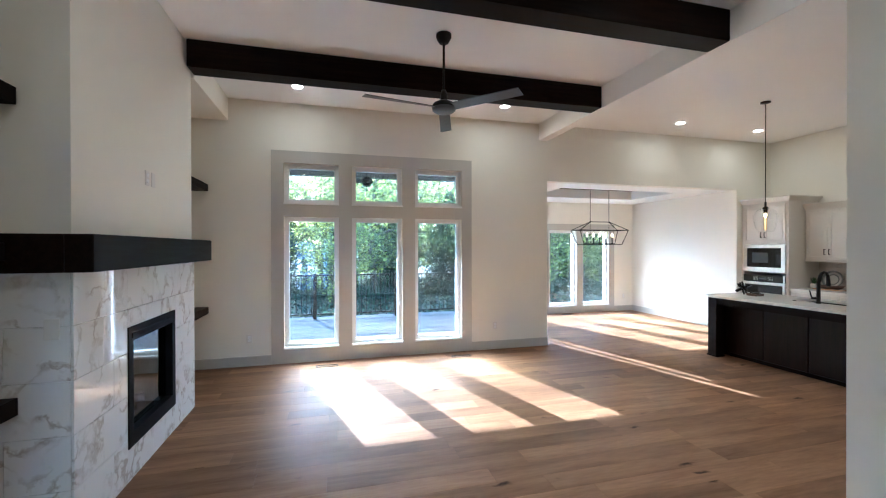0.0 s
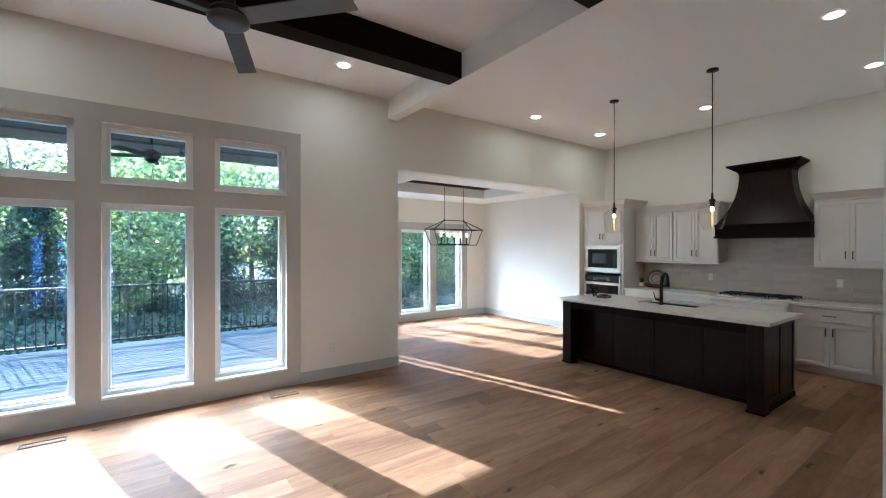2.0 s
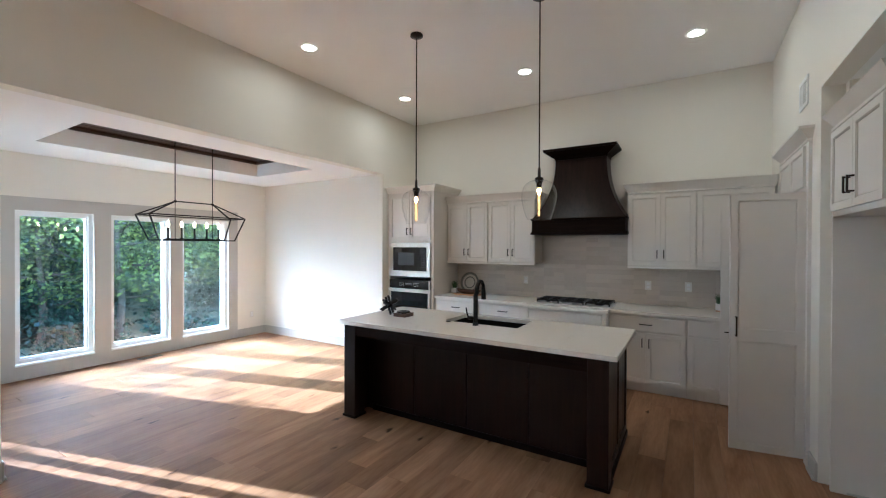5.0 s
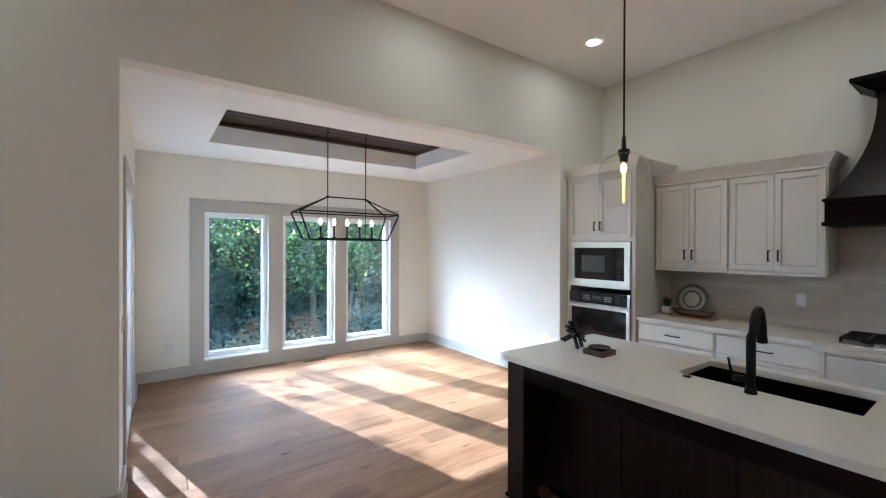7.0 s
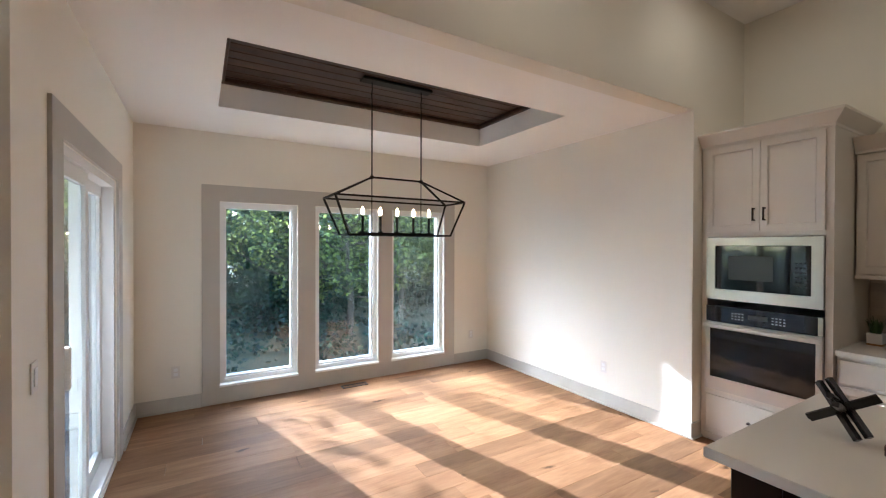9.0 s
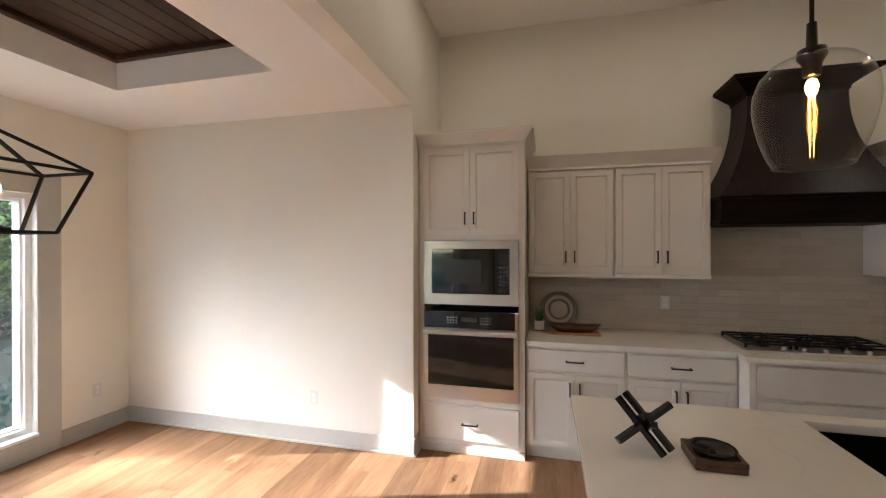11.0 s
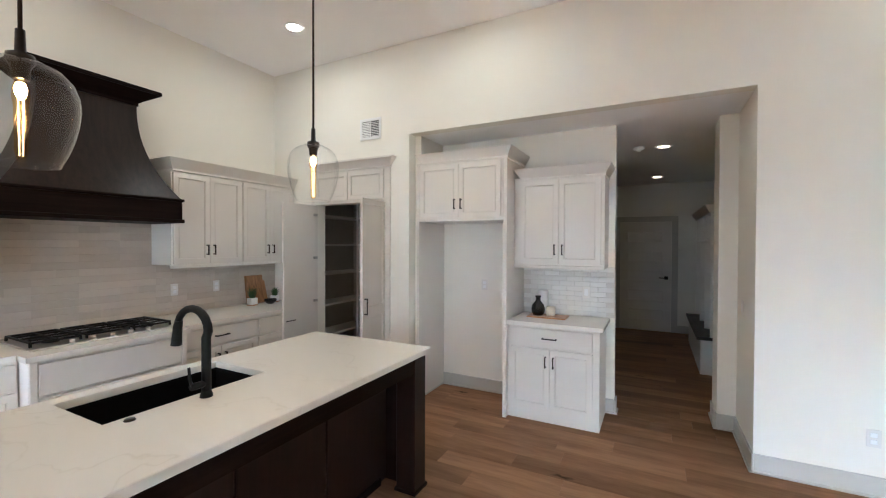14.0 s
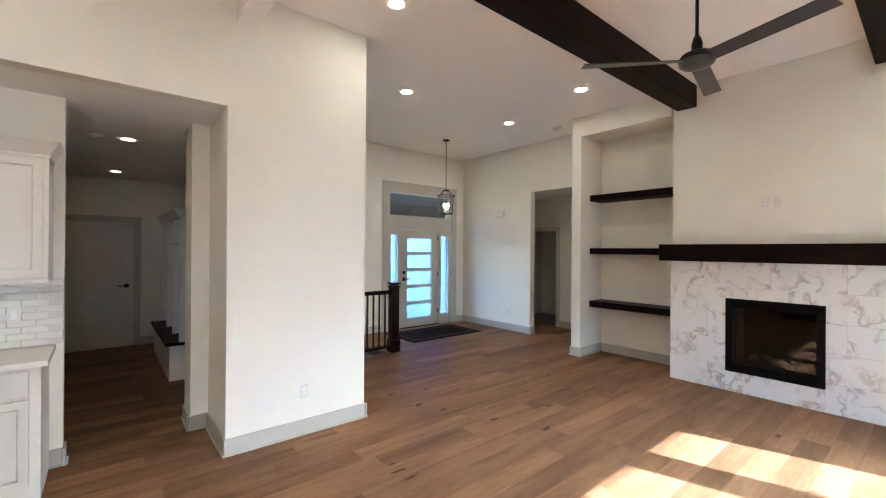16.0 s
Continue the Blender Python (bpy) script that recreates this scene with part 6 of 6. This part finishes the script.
def broadleaf(name, x, y, z, height, radius, seed, mat, label, bare=0.25, density=1.0):
    rnd = random.Random(seed)
    t = thing(name, (x, y, z), label, "tree", "woodland trees")
    bm = bmesh.new()
    pts = [Vector((x + 0.12 * height * 0.1 * math.sin(i * 1.3 + seed), y + 0.1 * math.cos(i * 1.1 + seed), z - 0.1 + height * 0.82 * i / 7)) for i in range(8)]
    tube(bm, pts, 0.018 * height, 8, 0.004 * height)
    tips = []
    for i in range(16):
        k = bare + (0.80 - bare) * i / 15
        s = pts[0].lerp(pts[-1], k)
        a = i * 2.4 + seed
        reach = radius * (1.05 - 0.6 * abs(k - 0.45)) * rnd.uniform(0.7, 1.1)
        e = s + Vector((math.cos(a) * reach, math.sin(a) * reach, height * rnd.uniform(0.04, 0.16)))
        mid = s.lerp(e, 0.5) + Vector((0, 0, -0.03 * height))
        tube(bm, [s, mid, e], 0.006 * height, 5, 0.0015 * height)
        tips += [e, mid.lerp(e, 0.4), s.lerp(e, 0.45)]
        for j in range(2):
            f = e + Vector((rnd.uniform(-1, 1), rnd.uniform(-1, 1), rnd.uniform(-0.4, 0.8))) * radius * 0.35
            tube(bm, [mid.lerp(e, 0.5), f], 0.0025 * height, 4, 0.001 * height)
            tips.append(f)
    tips.append(pts[-1])
    part("trunk", bm, BARK, t)
    bm = bmesh.new()
    for e in tips:
        leaf_cloud(bm, e, radius * rnd.uniform(0.24, 0.40), int(92 * density), 0.12, rnd, 0.3)
    part("crown", bm, mat, t)
    return t


def cedar(name, x, y, z, height, radius, seed, label):
    rnd = random.Random(seed)
    t = thing(name, (x, y, z), label, "tree", "woodland trees")
    bm = tube(bmesh.new(), [(x, y, z - 0.1), (x + 0.05, y, z + height * 0.5), (x, y, z + height)], 0.02 * height, 8, 0.003 * height)
    cr = bmesh.new()
    for i in range(90):
        k = 0.04 + 0.95 * i / 89
        a = i * 2.39996
        reach = radius * (1.02 - k) ** 0.8 * rnd.uniform(0.65, 1.1)
        s = Vector((x, y, z + height * k))
        e = s + Vector((math.cos(a) * reach, math.sin(a) * reach, -0.10 * reach + 0.1))
        tube(bm, [s, e], 0.012, 4, 0.005)
        for j in range(3):
            c = s.lerp(e, 0.35 + 0.32 * j)
            leaf_cloud(cr, c, 0.16 + 0.16 * reach, 48, 0.10, rnd, 0.5)
    part("trunk", bm, BARK, t)
    part("crown", cr, LEAF_DARK, t)
    return t


GZ = -1.05
cedars = [cedar("cedar_tree", 6.3, 16.6, GZ, 4.7, 1.6, 3, "dark green cedar with drooping needle branches")]
oak = broadleaf("oak_tree", 8.2, 20.5, GZ, 7.6, 2.6, 11, LEAF_GREEN, "green leafy oak at the wood's edge")
maple = broadleaf("maple_tree", 1.2, 23.0, GZ, 9.0, 3.1, 23, LEAF_YELLOW, "sunlit yellow-green maple among the trees", bare=0.15)
thin = broadleaf("young_tree", 7.4, 14.6, GZ, 6.0, 1.5, 31, LEAF_GREEN, "slender young tree with sparse leaves", bare=0.3, density=0.45)
spots = [("c", 6.1, 21.0, 1.15), ("c", -2.6, 21.0, 1.05), ("c", 13.2, 19.5, 1.1), ("c", 2.9, 19.8, 1.0), ("c", -7.5, 22.5, 1.2), ("c", 10.4, 23.5, 1.2), ("c", 0.3, 20.2, 0.8),
         ("o", 5.2, 25.0, 1.1), ("o", -0.6, 26.5, 1.15), ("o", 12.4, 24.5, 1.2), ("o", -5.4, 26.0, 1.15), ("o", 17.0, 23.0, 1.2), ("o", 10.8, 18.6, 0.85), ("o", -10.5, 25.0, 1.2), ("o", 22.0, 22.0, 1.2), ("o", 3.0, 31.0, 1.5), ("o", 15.0, 30.0, 1.5), ("o", -8.0, 33.0, 1.5),
         ("m", -3.8, 24.0, 1.0), ("m", 3.6, 27.5, 1.15), ("m", 8.6, 28.0, 1.2), ("m", -8.6, 28.5, 1.2), ("m", 14.2, 27.0, 1.1), ("m", -1.8, 31.0, 1.4), ("m", 20.0, 28.0, 1.3), ("m", 9.0, 34.0, 1.6),
         ("t", 1.75, 17.6, 1.36), ("t", 6.2, 15.6, 0.9), ("t", 9.4, 16.5, 1.0), ("t", 11.8, 15.5, 1.0), ("t", -4.4, 18.0, 1.0), ("t", 0.2, 15.2, 0.72)]
kinds = {"c": cedars[0], "o": oak, "m": maple, "t": thin}
for i, (k, x, y, s) in enumerate(spots):
    copy_thing(kinds[k], pose(x, y, GZ, 0, 0, 67.0 * i) @ Matrix.Scale(s, 4))
rnd = random.Random(5)
bm = bmesh.new()
for i in range(430):
    x, y = rnd.uniform(-16, 26), 11.6 + 12.4 * rnd.random() ** 1.3
    leaf_cloud(bm, Vector((x, y, GZ + rnd.uniform(0.1, 0.9))), rnd.uniform(0.4, 0.8), 90, 0.12, rnd)
solo("undergrowth", bm, LEAF_DARK, "dense green shrubs under the trees", "shrubs", kind="stuff")
for k, (mt, label) in enumerate(((LEAF_GREEN, "far leafy woods behind the garden"), (LEAF_YELLOW, "far sunlit yellow-green woods behind the garden"))):
    bm = bmesh.new()
    for i in range(170):
        a = rnd.uniform(0.2, 2.94)
        q = rnd.uniform(34, 46)
        leaf_cloud(bm, Vector((2 + q * math.cos(a), 2 + q * math.sin(a), GZ + rnd.uniform(0, 10.5))), rnd.uniform(1.2, 2.4), 120, 0.50, rnd)
    solo("far_woods", bm, mt, label, "woods", kind="stuff")


# ---- pieces: fireplace tiles ----
def piece(name, me, parent, loc, rot=None):
    o = new(name, me)
    o.parent = parent
    o.location = Vector(loc) - BASE.get(parent, Vector())
    if rot:
        o.rotation_euler = rot
    return o


def plain_mesh(name, bm, mat):
    me = bpy.data.meshes.new(name)
    bm.to_mesh(me)
    bm.free()
    me.materials.append(mat)
    return me


BASE[breast] = Vector()
part("tile_backing", one(-1.3, -1.296, 2.83, 4.85, 0.0, 0.235), TILEGROUT, breast)
bm = bmesh.new()
for a, b, p, q in cut(2.83, 4.85, 0.0, 1.53, [(3.43, 4.31, 0.235, 1.095)]):
    box(bm, -1.3, -1.2945, a, b, p, q)
box(bm, -1.88, -1.2945, 2.824, 2.83, 0.0, 1.53)
box(bm, -1.88, -1.2945, 4.85, 4.856, 0.0, 1.53)
part("grout", bm, TILEGROUT, breast)
TH, TL = 0.306, 0.612
for r in range(5):
    z0, z1 = r * TH + 0.001, min((r + 1) * TH - 0.001, 1.524)
    y = 2.811 - (TL / 2 if r % 2 else 0.18)
    while y < 4.869:
        a, b = max(y, 2.811), min(y + TL, 4.869)
        if b - a > 0.02:
            for e, f, p, q in cut(a + 0.001, b - 0.001, z0, z1, [(3.43, 4.31, 0.235, 1.095)]):
                part("tile", one(-1.2945, -1.281, e, f, p, q, bev=0.0012), TILE, breast)
        y += TL
    for yy0, yy1 in ((2.811, 2.824), (4.856, 4.869)):
        x = -1.281 - (TL / 2 if r % 2 else TL)
        for x0, x1 in ((-1.88, -1.6), (-1.6, -1.296)) if r % 2 else ((-1.88, -1.296),):
            part("tile", one(x0 + 0.001, x1 - 0.001, yy0, yy1, z0, z1, bev=0.0012), TILE, breast)

# stacked tiles behind the range
splash = thing("backsplash", (8.59, 3.4, 0.93), "glazed beige stacked rectangular tile backsplash", "backsplash", kind="structure")
part("grout", one(8.593, 8.599, 1.45, 5.455, 0.923, 1.82), SPLASHGROUT, splash)
PL, PH = 0.2965, 0.060
bm = bmesh.new()
low = [bm.verts.new((0, u, z)) for u, z in ((0, 0), (1, 0), (1, PH), (0, PH))]
mid = [bm.verts.new((-0.0045, v.co.y, v.co.z)) for v in low]
top = [bm.verts.new((-0.006, v.co.y + 0.0, v.co.z + (0.0009 if v.co.z < 0.03 else -0.0009))) for v in low]
for a, b in ((low, mid), (mid, top)):
    for i in range(4):
        bm.faces.new((a[i], a[(i + 1) % 4], b[(i + 1) % 4], b[i]))
bm.faces.new(top)
bmesh.ops.recalc_face_normals(bm, faces=bm.faces)
stack = plain_mesh("stacked_tile", bm, PICKET)
rnd = random.Random(17)
z = 0.9235
while z < 1.80:
    y = 1.365
    while y < 5.44:
        for a, b in ((y, y + PL),) if rnd.random() < 0.72 else ((y, y + PL / 2), (y + PL / 2, y + PL)):
            a, b = max(a, 1.462), min(b, 5.455)
            if b - a > 0.02 and (z + PH < 1.44 or 2.84 < (a + b) / 2 < 4.09):
                o = piece("tile", stack, splash, (8.5935, a, z), Euler((0, rnd.uniform(-0.005, 0.005), 0)))
                o.scale = (1.0, b - a, 1.0)
        y += PL
    z += PH + 0.0008
for u in (4.30, 2.68, 2.24):
    plate(Side((8.586, 0, 0), (0, 1, 0), (-1, 0, 0)), u, 1.165, "outlet")

bar_splash = thing("coffee_bar_backsplash", (5.12, 0.825, 0.92), "glossy white handmade subway tile backsplash", "backsplash", kind="structure")
part("grout", one(4.66, 5.552, 0.8205, 0.824, 0.921, 1.41), GROUT, bar_splash)
bm = one(0, 0.147, 0, 0.007, 0, 0.047, bev=0.003)
sub = plain_mesh("subway_tile", bm, SUBWAY)
for r in range(10):
    x = 4.662 + (0.0 if r % 2 else 0.074)
    while x + 0.147 < 5.556:
        piece("tile", sub, bar_splash, (x, 0.824, 0.9225 + 0.0488 * r), Euler((0.015 * math.sin(r * 7 + x * 31), 0, 0.01 * math.sin(r * 3 + x * 57))))
        x += 0.149
plate(Side((0, 0.832, 0), (1, 0, 0), (0, 1, 0)), 4.92, 1.16, "switch")

# ---- pieces: oak floor ----
floor = solo("floor", one(-4.7, 8.7, -3.7, -2.02, -0.12, -0.019), SIDING, "wide plank oak floor with knots", "floor", kind="structure")
bm = bmesh.new()
for d in ((-4.7, 0.96, -2.02, -0.62), (3.2, 8.7, -2.02, -0.62), (-4.7, 8.7, -0.62, 6.45), (3.5, 7.88, 6.45, 9.33)):
    box(bm, *d, -0.12, -0.019)
part("subfloor", bm, SIDING, floor)
PW = 0.19
meshes, near, rest = {}, 0, bmesh.new()
rnd = random.Random(9)


def plank_into(bm, x0, x1, y0, y1):
    g = 0.0005
    low = [bm.verts.new((x, y, -0.0185)) for x, y in ((x0 + g, y0 + g), (x1 - g, y0 + g), (x1 - g, y1 - g), (x0 + g, y1 - g))]
    mid = [bm.verts.new((v.co.x, v.co.y, -0.0009)) for v in low]
    k = 0.0009
    top = [bm.verts.new((x, y, 0.0)) for x, y in ((x0 + g + k, y0 + g + k), (x1 - g - k, y0 + g + k), (x1 - g - k, y1 - g - k), (x0 + g + k, y1 - g - k))]
    for a, b in ((low, mid), (mid, top)):
        for i in range(4):
            bm.faces.new((a[i], a[(i + 1) % 4], b[(i + 1) % 4], b[i]))
    bm.faces.new(top)


row = 0
y = -3.70
while y < 9.2:
    y1 = y + PW
    spans = [(-3.2, 8.6)] if y < 6.30 else [(3.55, 7.80)]
    if y1 > -2.02 and y < -0.62:
        spans = [(-3.2, 0.99), (3.2, 8.6)]
    for s0, s1 in spans:
        x = s0 - rnd.uniform(0.0, 1.2)
        while x < s1:
            ln = rnd.choice((0.9, 1.2, 1.5, 1.5, 1.8, 2.1))
            a, b = max(x, s0), min(x + ln, s1)
            x += ln
            if b - a < 0.05:
                continue
            if y > 0.1 and b > -1.3 and a < 8.2 and near < 300:
                key = round(b - a, 2)
                if key not in meshes:
                    bm = bmesh.new()
                    plank_into(bm, 0, key, 0, PW)
                    meshes[key] = plain_mesh("plank", bm, FLOOR)
                piece("plank", meshes[key], floor, (a, y, 0))
                near += 1
            else:
                plank_into(rest, a, b, y, y1)
    y += PW
part("far_planks", rest, FLOOR, floor, kind="stuff")
